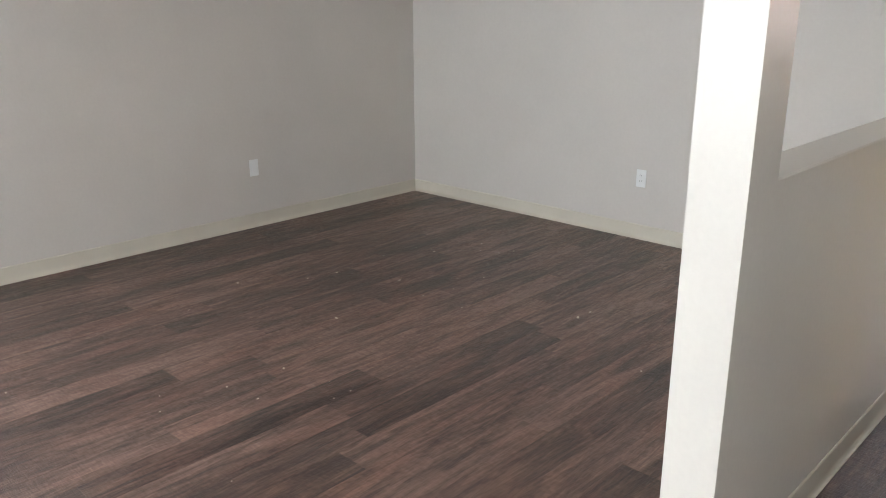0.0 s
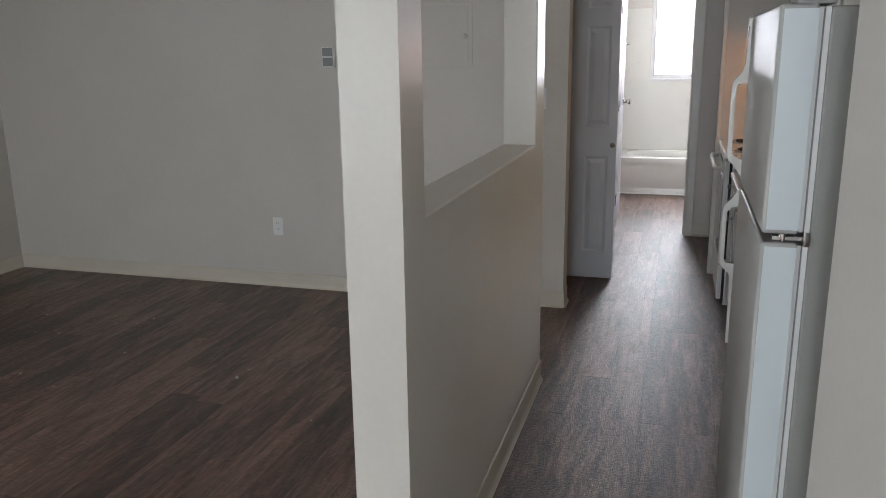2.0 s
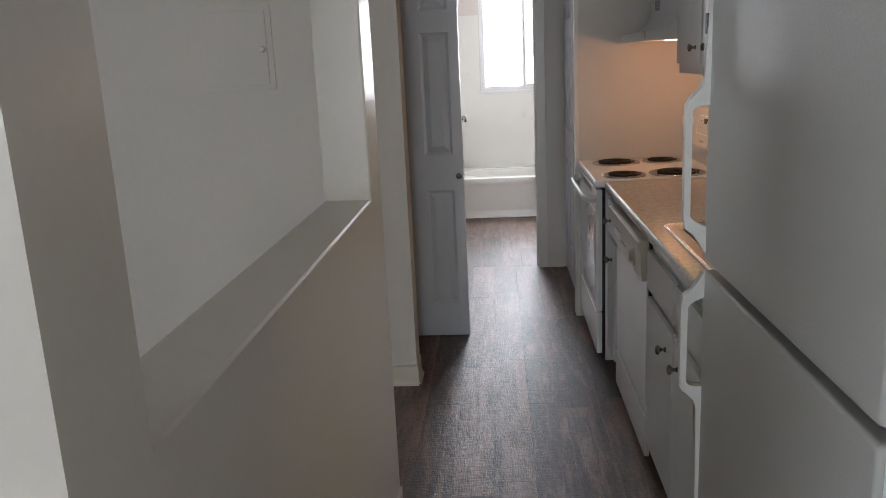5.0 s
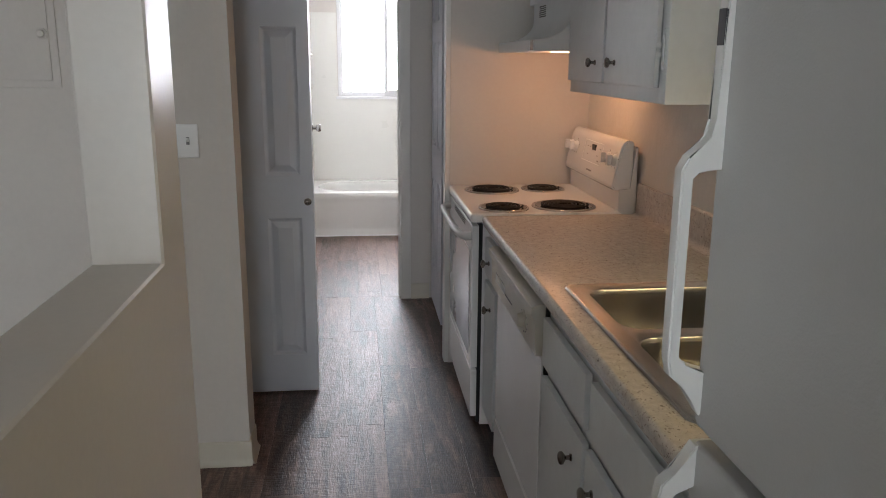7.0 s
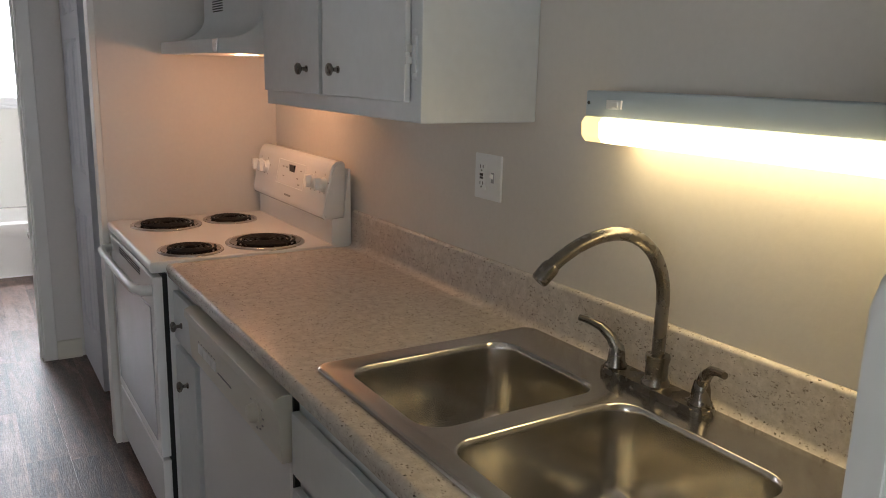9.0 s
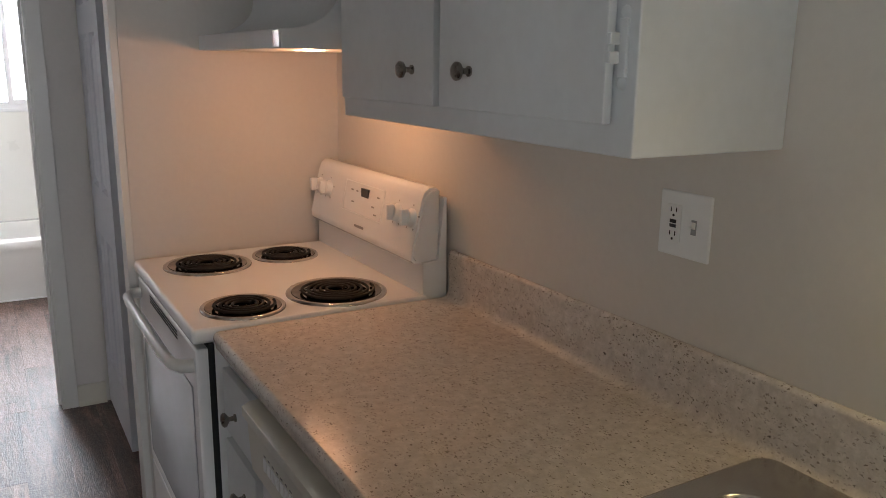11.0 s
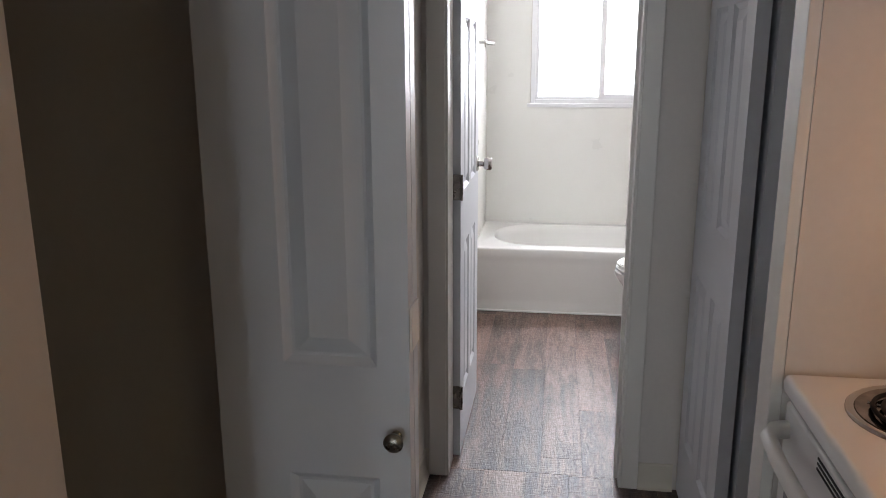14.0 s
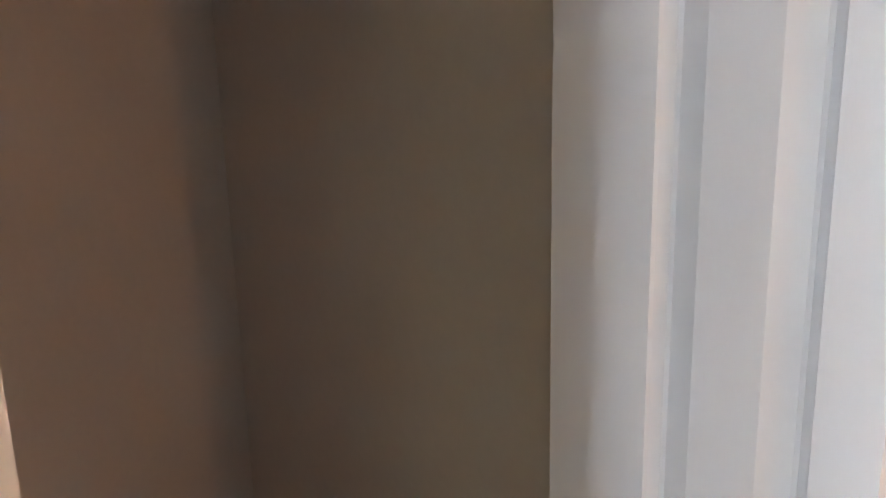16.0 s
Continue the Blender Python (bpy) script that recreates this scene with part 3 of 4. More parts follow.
bw = window("window_1", -0.42, 0.48, 1.172, 2.15, BACK + 0.02, -1, "white vinyl sliding bathroom window")
part("window_sill", boxes((-0.44, 0.50, BACK - 0.026, BACK - 0.0125, 1.152, 1.177), bevel=0.003), VINYLW, bw)
part("latch", boxes((0.012, 0.026, BACK - 0.016, BACK - 0.004, 1.62, 1.70), bevel=0.002), VINYLW, bw)
window("window_2", -4.3, -2.6, 0.28, 2.22, SOUTH - 0.06, 1, "wide white vinyl living room window")
# The entry and west windows are added out of view, for the fill lamps.
window("window_added_3", -0.60, 0.10, 0.28, 2.22, SOUTH - 0.06, 1, "narrow white vinyl window, unseen, added to light the hall")
ww = window("window_added_4", -1.0, 1.0, 0.28, 2.22, 0.0, 1, "wide white vinyl window, unseen, added in the living room side wall")
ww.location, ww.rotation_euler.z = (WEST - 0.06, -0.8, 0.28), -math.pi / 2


# ---- wall plates ----
def plate_thing(name, at, turn, gangs, label, category="wall plate"):
    """Wall plate in its own frame: x across, z up, its face towards -y."""
    t = thing(name, (0, 0, 0), label, category)
    w = 0.045 * len(gangs) + 0.026
    h = 0.058
    bm = bmesh.new()
    box(bm, -w / 2, w / 2, -0.006, 0, -h, h, bevel=0.003)
    part("plate", bm, PLASTIC, t)
    for k, g in enumerate(gangs):
        x = (k - (len(gangs) - 1) / 2) * 0.046
        if g == "switch":
            bm = boxes((x - 0.0055, x + 0.0055, -0.0075, -0.0055, -0.013, 0.013))
            part("slot", bm, GREYP, t)
            bm = bmesh.new()
            extruded(bm, [(-0.006, -0.004), (-0.017, 0.004), (-0.016, 0.011), (-0.006, 0.009)], "x", x - 0.004, x + 0.004)
            part("toggle", bm, PLASTIC, t)
        elif g == "gfci":
            part("receptacle", boxes((x - 0.0165, x + 0.0165, -0.0085, -0.0055, -0.034, 0.034), bevel=0.0012), PLASTIC, t)
            for z in (-0.021, 0.021):
                for dx in (-0.006, 0.006):
                    part("slot", boxes((x + dx - 0.001, x + dx + 0.001, -0.0092, -0.0086, z, z + 0.008)), DARK, t)
                part("slot", turned(bmesh.new(), (x, -0.0086, z - 0.006), (0, -1, 0), [(0, 0.0024), (0.0006, 0.0024)], 10), DARK, t)
            part("button", boxes((x - 0.007, x + 0.007, -0.0098, -0.0086, 0.0012, 0.0075)), DARK, t)
            part("button", boxes((x - 0.007, x + 0.007, -0.0098, -0.0086, -0.0065, -0.0008)), BADGE, t)
        elif g == "duplex":
            for z in (-0.0195, 0.0195):
                o = part("receptacle", extruded(bmesh.new(), [(x + 0.0165 * math.cos(a), z + 0.0145 * max(-0.8, min(0.8, math.sin(a) * 1.1))) for a in (2 * math.pi * k / 20 for k in range(20))], "y", -0.0082, -0.0055), PLASTIC, t)
                for dx in (-0.006, 0.006):
                    part("slot", boxes((x + dx - 0.001, x + dx + 0.001, -0.0088, -0.0083, z - 0.002, z + 0.006)), DARK, t)
        elif g == "rocker":
            part("rocker", boxes((x - 0.0165, x + 0.0165, -0.0085, -0.0055, -0.033, 0.033), bevel=0.0015), PLASTIC, t)
    t.matrix_world = pose(*at, 0, 0, turn)
    return t


plate_thing("wall_outlet", (-2.547, NORTH, 0.408), 0, ["duplex"], "white plastic outlet low on the living room wall", "outlet")
plate_thing("wall_plate", (WEST, 2.86, 0.42), 90, ["rocker"], "white plastic plate low on the living room wall", "wall plate")
plate_thing("light_switch", (-0.857, NORTH, 1.233), 0, ["switch", "switch"], "white double light switch plate on a cream wall", "light switch")
plate_thing("kitchen_outlet", (EAST, 3.845, 1.248), -90, ["gfci", "switch"], "white outlet and switch plate above the counter", "outlet")

# thermostat and panel door on the living room wall
th = thing("thermostat", (-2.127, NORTH, 1.416), "small grey and white thermostat on the wall", "thermostat")
part("housing", boxes((-2.166, -2.088, NORTH - 0.026, NORTH, 1.416, 1.538), bevel=0.004), PLASTIC, th)
part("grille", boxes((-2.160, -2.094, NORTH - 0.029, NORTH - 0.0255, 1.482, 1.532)), GREYP, th)
part("grille", boxes((-2.160, -2.094, NORTH - 0.029, NORTH - 0.0255, 1.424, 1.474)), GREYP, th)
ep = thing("electrical_panel", (-1.39, NORTH, 1.41), "electrical panel door painted like the wall", "panel")
part("cover", boxes((-1.554, -1.23, NORTH - 0.006, NORTH, 1.41, 1.775), bevel=0.002), WALL, ep)
part("door", boxes((-1.530, -1.255, NORTH - 0.011, NORTH - 0.0055, 1.435, 1.750), bevel=0.002), WALL, ep)
part("latch", turned(bmesh.new(), (-1.275, NORTH - 0.011, 1.585), (0, -1, 0), [(0, 0.018), (0.004, 0.018), (0.006, 0.012), (0.014, 0.010), (0.015, 0.003)], 18), WALL, ep)

# ---- refrigerator ----
FX, FY0, FY1, FT, FS = 0.118, 1.686, 2.400, 1.585, 1.100
fr = thing("refrigerator", (0.5, 2.0, 0), "white top-freezer refrigerator with pebbled doors", "refrigerator")
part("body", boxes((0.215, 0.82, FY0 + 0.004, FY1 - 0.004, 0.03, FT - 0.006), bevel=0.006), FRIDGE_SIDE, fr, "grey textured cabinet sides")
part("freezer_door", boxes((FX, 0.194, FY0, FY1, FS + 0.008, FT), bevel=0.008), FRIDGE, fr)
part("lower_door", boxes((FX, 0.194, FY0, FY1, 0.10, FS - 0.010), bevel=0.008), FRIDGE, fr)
# Thin strips paint the daylit door edges lighter than the shaded fronts.
part("lit_side_strip", boxes((FX + 0.009, 0.193, FY0 - 0.0012, FY0 + 0.002, FS + 0.018, FT - 0.010)), FRIDGE_LIT, fr)
part("lit_side_strip", boxes((FX + 0.009, 0.193, FY0 - 0.0012, FY0 + 0.002, 0.11, FS - 0.020)), FRIDGE_LIT, fr)
for z0, z1 in ((FS + 0.014, FT - 0.008), (0.106, FS - 0.016)):
    part("gasket", boxes((0.194, 0.201, FY0 + 0.005, FY1 - 0.006, z0, z1)), PLASTIC, fr)
    part("gasket", boxes((0.201, 0.215, FY0 + 0.009, FY1 - 0.010, z0 + 0.003, z1 - 0.003)), GREYP, fr)
    part("gasket", boxes((0.205, 0.215, FY0 + 0.005, FY1 - 0.005, z0, z1)), PLASTIC, fr)
bm = boxes((0.142, 0.215, FY0 + 0.008, FY0 + 0.05, FS - 0.006, FS + 0.002))
turned(bm, (0.164, FY0 + 0.018, FS - 0.0095), (0, 0, 1), [(0, 0.011), (0.017, 0.011)], 14)
box(bm, 0.203, 0.217, FY0 - 0.001, FY0 + 0.008, FS - 0.018, FS + 0.014, bevel=0.002)
part("hinge", bm, CHROME, fr, "chrome middle hinge")
part("hinge_cover", boxes((0.15, 0.225, FY0 + 0.004, FY0 + 0.13, FT - 0.002, FT + 0.012), bevel=0.004), GREYP, fr)
part("kick_grille", boxes((0.19, 0.21, FY0 + 0.01, FY1 - 0.01, 0.005, 0.095), bevel=0.003), GREYP, fr)


def fridge_handle(zs):
    """zs: outline levels from the flat end to the free end; the side profile in x and z, extruded across y."""
    a, b, c, d, e = zs
    s = 1 if a > e else -1
    i, f = FX + 0.045, FX - 0.007
    out = [(i, a), (f, a), (f - 0.001, b - 0.010 * s), (f - 0.005, b - 0.028 * s), (f - 0.028, c + 0.001 * s), (f - 0.035, c - 0.012 * s), (f - 0.035, d + 0.030 * s), (f - 0.031, d + 0.008 * s), (f - 0.014, d - 0.004 * s), (f + 0.006, e), (i, e),
           (i, e + 0.018 * s), (f + 0.010, d + 0.012 * s), (f - 0.014, d + 0.018 * s), (f - 0.025, d + 0.030 * s), (f - 0.025, c - 0.020 * s), (f - 0.016, c - 0.017 * s), (f - 0.006, c - 0.011 * s), (i, c - 0.010 * s)]
    bm = extruded(bmesh.new(), out, "y", FY1 - 0.018, FY1 + 0.003)
    bmesh.ops.bevel(bm, geom=[e for e in bm.edges if abs(e.verts[0].co.y - e.verts[1].co.y) < 1e-6], offset=0.002, segments=2, affect="EDGES")
    return bm


part("handle", fridge_handle((FT - 0.004, 1.46, 1.412, 1.165, 1.125)), HANDLEW, fr)
part("handle", fridge_handle((0.60, 0.80, 0.845, 1.050, 1.088)), HANDLEW, fr)
part("badge", boxes((FX - 0.0085, FX - 0.0040, FY1 - 0.016, FY1 + 0.001, 1.524, 1.560), bevel=0.001), BADGE, fr, "small dark badge")

# ---- base cabinets ----
CF = 0.262


def cab_knob(parent, x, y, z):
    return part("knob", knob(bmesh.new(), (x, y, z), (-1, 0, 0), 1.0), NICKEL, parent, "satin nickel knob")


def base_cabinet(y0, y1, fronts, label):
    c = thing("base_cabinet", (0.5, (y0 + y1) / 2, 0), label, "cabinet", "base cabinets under the counter")
    part("body", boxes((CF + 0.02, EAST - 0.002, y0, y1, 0.09, 0.66), (CF, CF + 0.02, y0, y1, 0.09, 0.872), (CF + 0.06, EAST - 0.002, y0, y1, 0, 0.09)), CABW, c)
    for kind, a, b, z0, z1, k in fronts:
        f = part(kind, boxes((CF - 0.022, CF - 0.005, a, b, z0, z1), bevel=0.0022), CABW, c)
        # Near-black filler behind the front, so shade in the reveal is painted in.
        part("shade_spacer", boxes((CF - 0.0055, CF - 0.0002, a + 0.03, b - 0.03, z0 + 0.03, z1 - 0.03)), DARK, f)
        if k:
            cab_knob(f, CF - 0.022, k[0], k[1])
    return c


base_cabinet(2.41, 3.622, [("drawer", 3.205, 3.612, 0.697, 0.832, None), ("door", 3.205, 3.612, 0.115, 0.664, (3.285, 0.588)), ("drawer", 2.765, 3.165, 0.697, 0.832, None), ("door", 2.765, 3.180, 0.115, 0.664, (3.115, 0.590)), ("drawer", 2.43, 2.725, 0.697, 0.832, None), ("door", 2.43, 2.725, 0.115, 0.664, None)], "white painted sink base cabinet with drawers and doors")
base_cabinet(4.352, 4.622, [("drawer", 4.375, 4.60, 0.690, 0.838, (4.505, 0.752)), ("door", 4.375, 4.60, 0.115, 0.664, (4.460, 0.580))], "narrow white painted cabinet beside the range")

# ---- dishwasher ----
DX, D0, D1 = 0.222, 3.630, 4.340
dw = thing("dishwasher", (0.5, 4.04, 0), "white built-in dishwasher with a dial panel", "dishwasher")
part("tub", boxes((0.262, 0.84, D0 + 0.004, D1 - 0.004, 0.09, 0.868)), PLASTIC, dw)
part("door", boxes((DX + 0.022, 0.262, D0 + 0.004, D1 - 0.004, 0.205, 0.712), bevel=0.004), ENAMEL, dw)
bm = extruded(bmesh.new(), [(DX + 0.004, 0.712), (DX + 0.002, 0.735), (DX - 0.002, 0.815), (DX - 0.012, 0.832), (DX - 0.012, 0.852), (DX + 0.004, 0.860), (0.262, 0.860), (0.262, 0.712)], "y", D0, D1)
part("control_panel", bm, CREAMP, dw, "cream plastic control panel")
# Near-black strips stand in for the shade in the gaps beside the door.
for a, b in ((D0 - 0.0065, D0 + 0.0035), (D1 - 0.0035, D1 + 0.009)):
    part("gap_shade", boxes((DX + 0.028, 0.275, a, b, 0.10, 0.868)), DARK, dw)
part("kick_panel", boxes((DX + 0.020, 0.262, D0 + 0.002, D1 - 0.002, 0.035, 0.195), bevel=0.004), ENAMEL, dw)
bm = turned(bmesh.new(), (DX + 0.001, 3.772, 0.772), (-1, 0, 0), [(0, 0.030), (0.004, 0.030), (0.006, 0.022), (0.020, 0.019), (0.022, 0.016), (0.0225, 0.003)], 24)
part("dial", bm, CREAMP, dw)
for k in range(12):
    a = 2 * math.pi * k / 12
    part("mark", boxes((DX - 0.0012, DX + 0.001, 3.772 + 0.042 * math.cos(a) - 0.003, 3.772 + 0.042 * math.cos(a) + 0.003, 0.772 + 0.036 * math.sin(a) - 0.0015, 0.772 + 0.036 * math.sin(a) + 0.0015)), PRINT, dw)
for k in range(7):
    part("button", boxes((DX - 0.002, DX + 0.003, 4.085 + k * 0.024, 4.102 + k * 0.024, 0.755, 0.781), bevel=0.001), PLASTIC, dw)
    part("mark", boxes((DX - 0.0016, DX + 0.001, 4.089 + k * 0.024, 4.098 + k * 0.024, 0.786, 0.789)), PRINT, dw)
part("logo", turned(bmesh.new(), (DX + 0.001, 4.03, 0.800), (-1, 0, 0), [(0, 0.006), (0.001, 0.006)], 14), PRINT, dw)
part("mark", boxes((DX - 0.0012, DX + 0.001, 3.96, 4.07, 0.757, 0.760)), PRINT, dw)

# ---- counter with backsplash ----
CX0, SX0, SX1, SY0, SY1 = 0.230, 0.300, 0.838, 2.785, 3.615
ct = thing("countertop", (0.5, 3.5, 0.874), "speckled beige laminate countertop with backsplash", "countertop")
nose = [(0.300, 0.874), (0.236, 0.874)] + [(0.2435 + 0.0135 * math.cos(a), 0.8995 + 0.0145 * math.sin(a)) for a in (radians(v) for v in (215, 195, 175, 155, 135, 115, 95))]
cove = [(0.832 + 0.022 * math.sin(a), 0.936 - 0.022 * math.cos(a)) for a in (radians(v) for v in (0, 22, 45, 68, 90))]
top = [(0.854, 1.030), (0.857, 1.036), (0.862, 1.039), (0.867, 1.039), (0.867, 0.874)]
bm = bmesh.new()
front = nose + [(0.308, 0.914), (0.308, 0.874)]
back = [(0.830, 0.874), (0.830, 0.914)] + cove + top
cuts = (2.408, SY0 + 0.01, SY1 - 0.01, 4.628)
for k in range(3):
    extruded(bm, front, "y", cuts[k], cuts[k + 1])
    if k != 1:
        extruded(bm, [(0.308, 0.914), (0.8298, 0.914), (0.8298, 0.874), (0.308, 0.874)], "y", cuts[k], cuts[k + 1])
bmesh.ops.remove_doubles(bm, verts=bm.verts, dist=1e-5)
bmesh.ops.delete(bm, geom=[f for f in bm.faces if abs(f.normal.y) < 0.1 and all(abs(v.co.x - 0.308) < 1e-5 for v in f.verts) and (f.calc_center_median().y < cuts[1] or f.calc_center_median().y > cuts[2])], context="FACES_ONLY")
part("worktop", bm, SPECKLE, ct)
part("backsplash", extruded(bmesh.new(), back, "y", 2.408, 4.628), SPECKLE, ct)

# ---- sink ----
sk = thing("kitchen_sink", (0.57, 3.2, 0.74), "double-bowl stainless steel drop-in sink", "sink")
bm = bmesh.new()


def ring(pts, z):
    return [bm.verts.new((x, y, z)) for x, y in pts]


def skin(a, b):
    n = len(a)
    for k in range(n):
        bm.faces.new((a[k], a[(k + 1) % n], b[(k + 1) % n], b[k]))


outer = [ring(rounded_rect(SX0 - e, SX1 + e, SY0 - e, SY1 + e, 0.03), z) for e, z in ((0.008, 0.9145), (0.006, 0.920), (0.001, 0.922), (-0.006, 0.9195))]
for a, b in zip(outer, outer[1:]):
    skin(a, b)
edges = [bm.edges.get((outer[-1][k], outer[-1][(k + 1) % len(outer[-1])])) for k in range(len(outer[-1]))]
for b0, b1 in ((3.245, 3.575), (2.825, 3.195)):
    rim = ring(rounded_rect(0.338, 0.735, b0, b1, 0.055, 6), 0.9195)
    edges += [bm.edges.get((rim[k], rim[(k + 1) % len(rim)])) or bm.edges.new((rim[k], rim[(k + 1) % len(rim)])) for k in range(len(rim))]
    prev = rim
    for e, z, r in ((0.003, 0.916, 0.055), (0.006, 0.905, 0.055), (0.010, 0.85, 0.055), (0.014, 0.775, 0.055), (0.019, 0.750, 0.055), (0.030, 0.733, 0.055), (0.048, 0.724, 0.055), (0.080, 0.721, 0.05)):
        nxt = ring(rounded_rect(0.338 + e, 0.735 - e, b0 + e, b1 - e, r, 6), z)
        skin(prev, nxt)
        prev = nxt
    cx, cy = 0.536, (b0 + b1) / 2
    drain = ring([(cx + 0.045 * math.cos(a), cy + 0.045 * math.sin(a)) for a in (math.atan2(v.co.y - cy, v.co.x - cx) for v in prev)], 0.717)
    skin(prev, drain)
    bm.faces.new(drain)
bmesh.ops.triangle_fill(bm, edges=edges, use_beauty=True)
part("basin", bm, STEEL, sk)
for b0, b1 in ((3.245, 3.575), (2.825, 3.195)):
    bm = turned(bmesh.new(), (0.536, (b0 + b1) / 2, 0.717), (0, 0, 1), [(0, 0.042), (0.003, 0.042), (0.004, 0.034), (0.001, 0.030), (0.001, 0.006), (0.006, 0.005)], 20)
    part("drain", bm, CHROME, sk)

# ---- faucet ----
fa = thing("faucet", (0.80, 3.21, 0.92), "brushed nickel gooseneck faucet with two levers", "faucet")
fz = 0.9195
bm = bmesh.new()
extruded(bm, rounded_rect(0.782, 0.836, 3.055, 3.325, 0.026), "z", fz, fz + 0.016)
bmesh.ops.bevel(bm, geom=[e for e in bm.edges if min(v.co.z for v in e.verts) > fz + 0.01], offset=0.005, segments=2, affect="EDGES")
part("deck_plate", bm, NICKEL, fa)
part("base", turned(bmesh.new(), (0.812, 3.19, fz + 0.014), (0, 0, 1), [(0, 0.027), (0.006, 0.027), (0.014, 0.022), (0.040, 0.021), (0.052, 0.024), (0.060, 0.023), (0.062, 0.015)], 24), NICKEL, fa)
ctrl = [(0.812, 0.96), (0.812, 1.04), (0.812, 1.105), (0.804, 1.150), (0.780, 1.195), (0.738, 1.226), (0.690, 1.233), (0.640, 1.222), (0.594, 1.198), (0.560, 1.171)]
pts = []
for i in range(len(ctrl) - 1):
    p0, p1, p2, p3 = (Vector(ctrl[min(max(k, 0), len(ctrl) - 1)]) for k in (i - 1, i, i + 1, i + 2))
    for u in (0.0, 0.34, 0.67):
        q = 0.5 * (2 * p1 + (p2 - p0) * u + (2 * p0 - 5 * p1 + 4 * p2 - p3) * u * u + (3 * p1 - p0 - 3 * p2 + p3) * u * u * u)
        pts.append((q.x, 3.19 + 0.045 * (0.812 - q.x) / 0.27, q.y))
part("spout", tube(bmesh.new(), pts, 0.0128, 18), NICKEL, fa)
part("aerator", tube(bmesh.new(), [(0.575, 3.2295, 1.184), (0.570, 3.2305, 1.179), (0.552, 3.2335, 1.160), (0.549, 3.234, 1.157)], [0.0142, 0.0165, 0.0158, 0.0135], 18), NICKEL, fa)
for y, s in ((3.297, 1), (3.083, -1)):
    bm = turned(bmesh.new(), (0.812, y, fz + 0.014), (0, 0, 1), [(0, 0.022), (0.006, 0.022), (0.010, 0.0185), (0.030, 0.0165), (0.045, 0.013), (0.05, 0.004)], 20)
    tube(bm, [(0.812, y, fz + 0.05), (0.805, y + 0.012 * s, fz + 0.074), (0.794, y + 0.032 * s, fz + 0.092), (0.782, y + 0.056 * s, fz + 0.100), (0.774, y + 0.075 * s, fz + 0.102)], [0.0125, 0.0115, 0.009, 0.007, 0.0065], 12)
    part("lever", bm, NICKEL, fa)

# ---- range ----
R0, R1, RX, RT = 4.636, 5.388, 0.190, 0.922
rg = thing("electric_range", (0.5, 5.01, 0), "white electric range with four coil burners", "range")
part("body", boxes((RX + 0.045, 0.83, R0 + 0.004, R1 - 0.004, 0.02, 0.885)), ENAMEL, rg)
# Near-black sheet behind the doors, painted in for the shade of the gap.
part("gap_shade", boxes((RX + 0.03, RX + 0.046, R0 + 0.006, R1 - 0.006, 0.03, 0.88)), DARK, rg)
bm = boxes((RX - 0.006, 0.80, R0, R1, 0.884, RT), bevel=0.011)
part("cooktop", bm, ENAMEL, rg)
dr = part("storage_drawer", boxes((RX + 0.004, RX + 0.032, R0 + 0.006, R1 - 0.006, 0.055, 0.262), bevel=0.006), ENAMEL, rg)
od = part("oven_door", boxes((RX + 0.002, RX + 0.036, R0 + 0.006, R1 - 0.006, 0.272, 0.872), bevel=0.007), ENAMEL, rg)
part("oven_window", boxes((RX - 0.0005, RX + 0.004, R0 + 0.055, R1 - 0.055, 0.315, 0.765), bevel=0.002), OVENGL, od, "pale grey glass oven window")
for k in range(3):
    part("vent_slot", boxes((RX + 0.0008, RX + 0.004, R0 + 0.20, R1 - 0.20, 0.838 + k * 0.009, 0.842 + k * 0.009)), DARK, od)
pts = [(RX + 0.004, R0 + 0.035, 0.826), (RX - 0.022, R0 + 0.040, 0.826), (RX - 0.040, R0 + 0.070, 0.826), (RX - 0.046, R0 + 0.15, 0.827), (RX - 0.047, (R0 + R1) / 2, 0.828), (RX - 0.046, R1 - 0.15, 0.827), (RX - 0.040, R1 - 0.070, 0.826), (RX - 0.022, R1 - 0.040, 0.826), (RX + 0.004, R1 - 0.035, 0.826)]
part("oven_handle", tube(bmesh.new(), pts, [0.017, 0.016, 0.0145, 0.0135, 0.0135, 0.0135, 0.0145, 0.016, 0.017], 14), HANDLEW, od)
# back guard
bm = extruded(bmesh.new(), [(0.785, RT - 0.01), (0.785, 1.008), (0.83, 1.012), (0.846, 1.178), (0.853, 1.178), (0.856, 0.90), (0.80, 0.90)], "y", R0 + 0.008, R1 - 0.004)
part("riser", bm, ENAMEL, rg)
prof = [(0.800, 1.006), (0.764, 1.006), (0.755, 1.016), (0.757, 1.032), (0.786, 1.172), (0.795, 1.192), (0.808, 1.203), (0.829, 1.203), (0.838, 1.195), (0.838, 1.030), (0.830, 1.012)]
bm = extruded(bmesh.new(), prof, "y", R0 + 0.013, R1 - 0.010)
bmesh.ops.bevel(bm, geom=[e for e in bm.edges if abs(e.verts[0].co.y - e.verts[1].co.y) < 1e-6], offset=0.008, segments=2, affect="EDGES")
bg = part("back_guard", bm, ENAMEL, rg)


def on_guard(z):
    return 0.757 + 0.029 * (z - 1.032) / 0.140


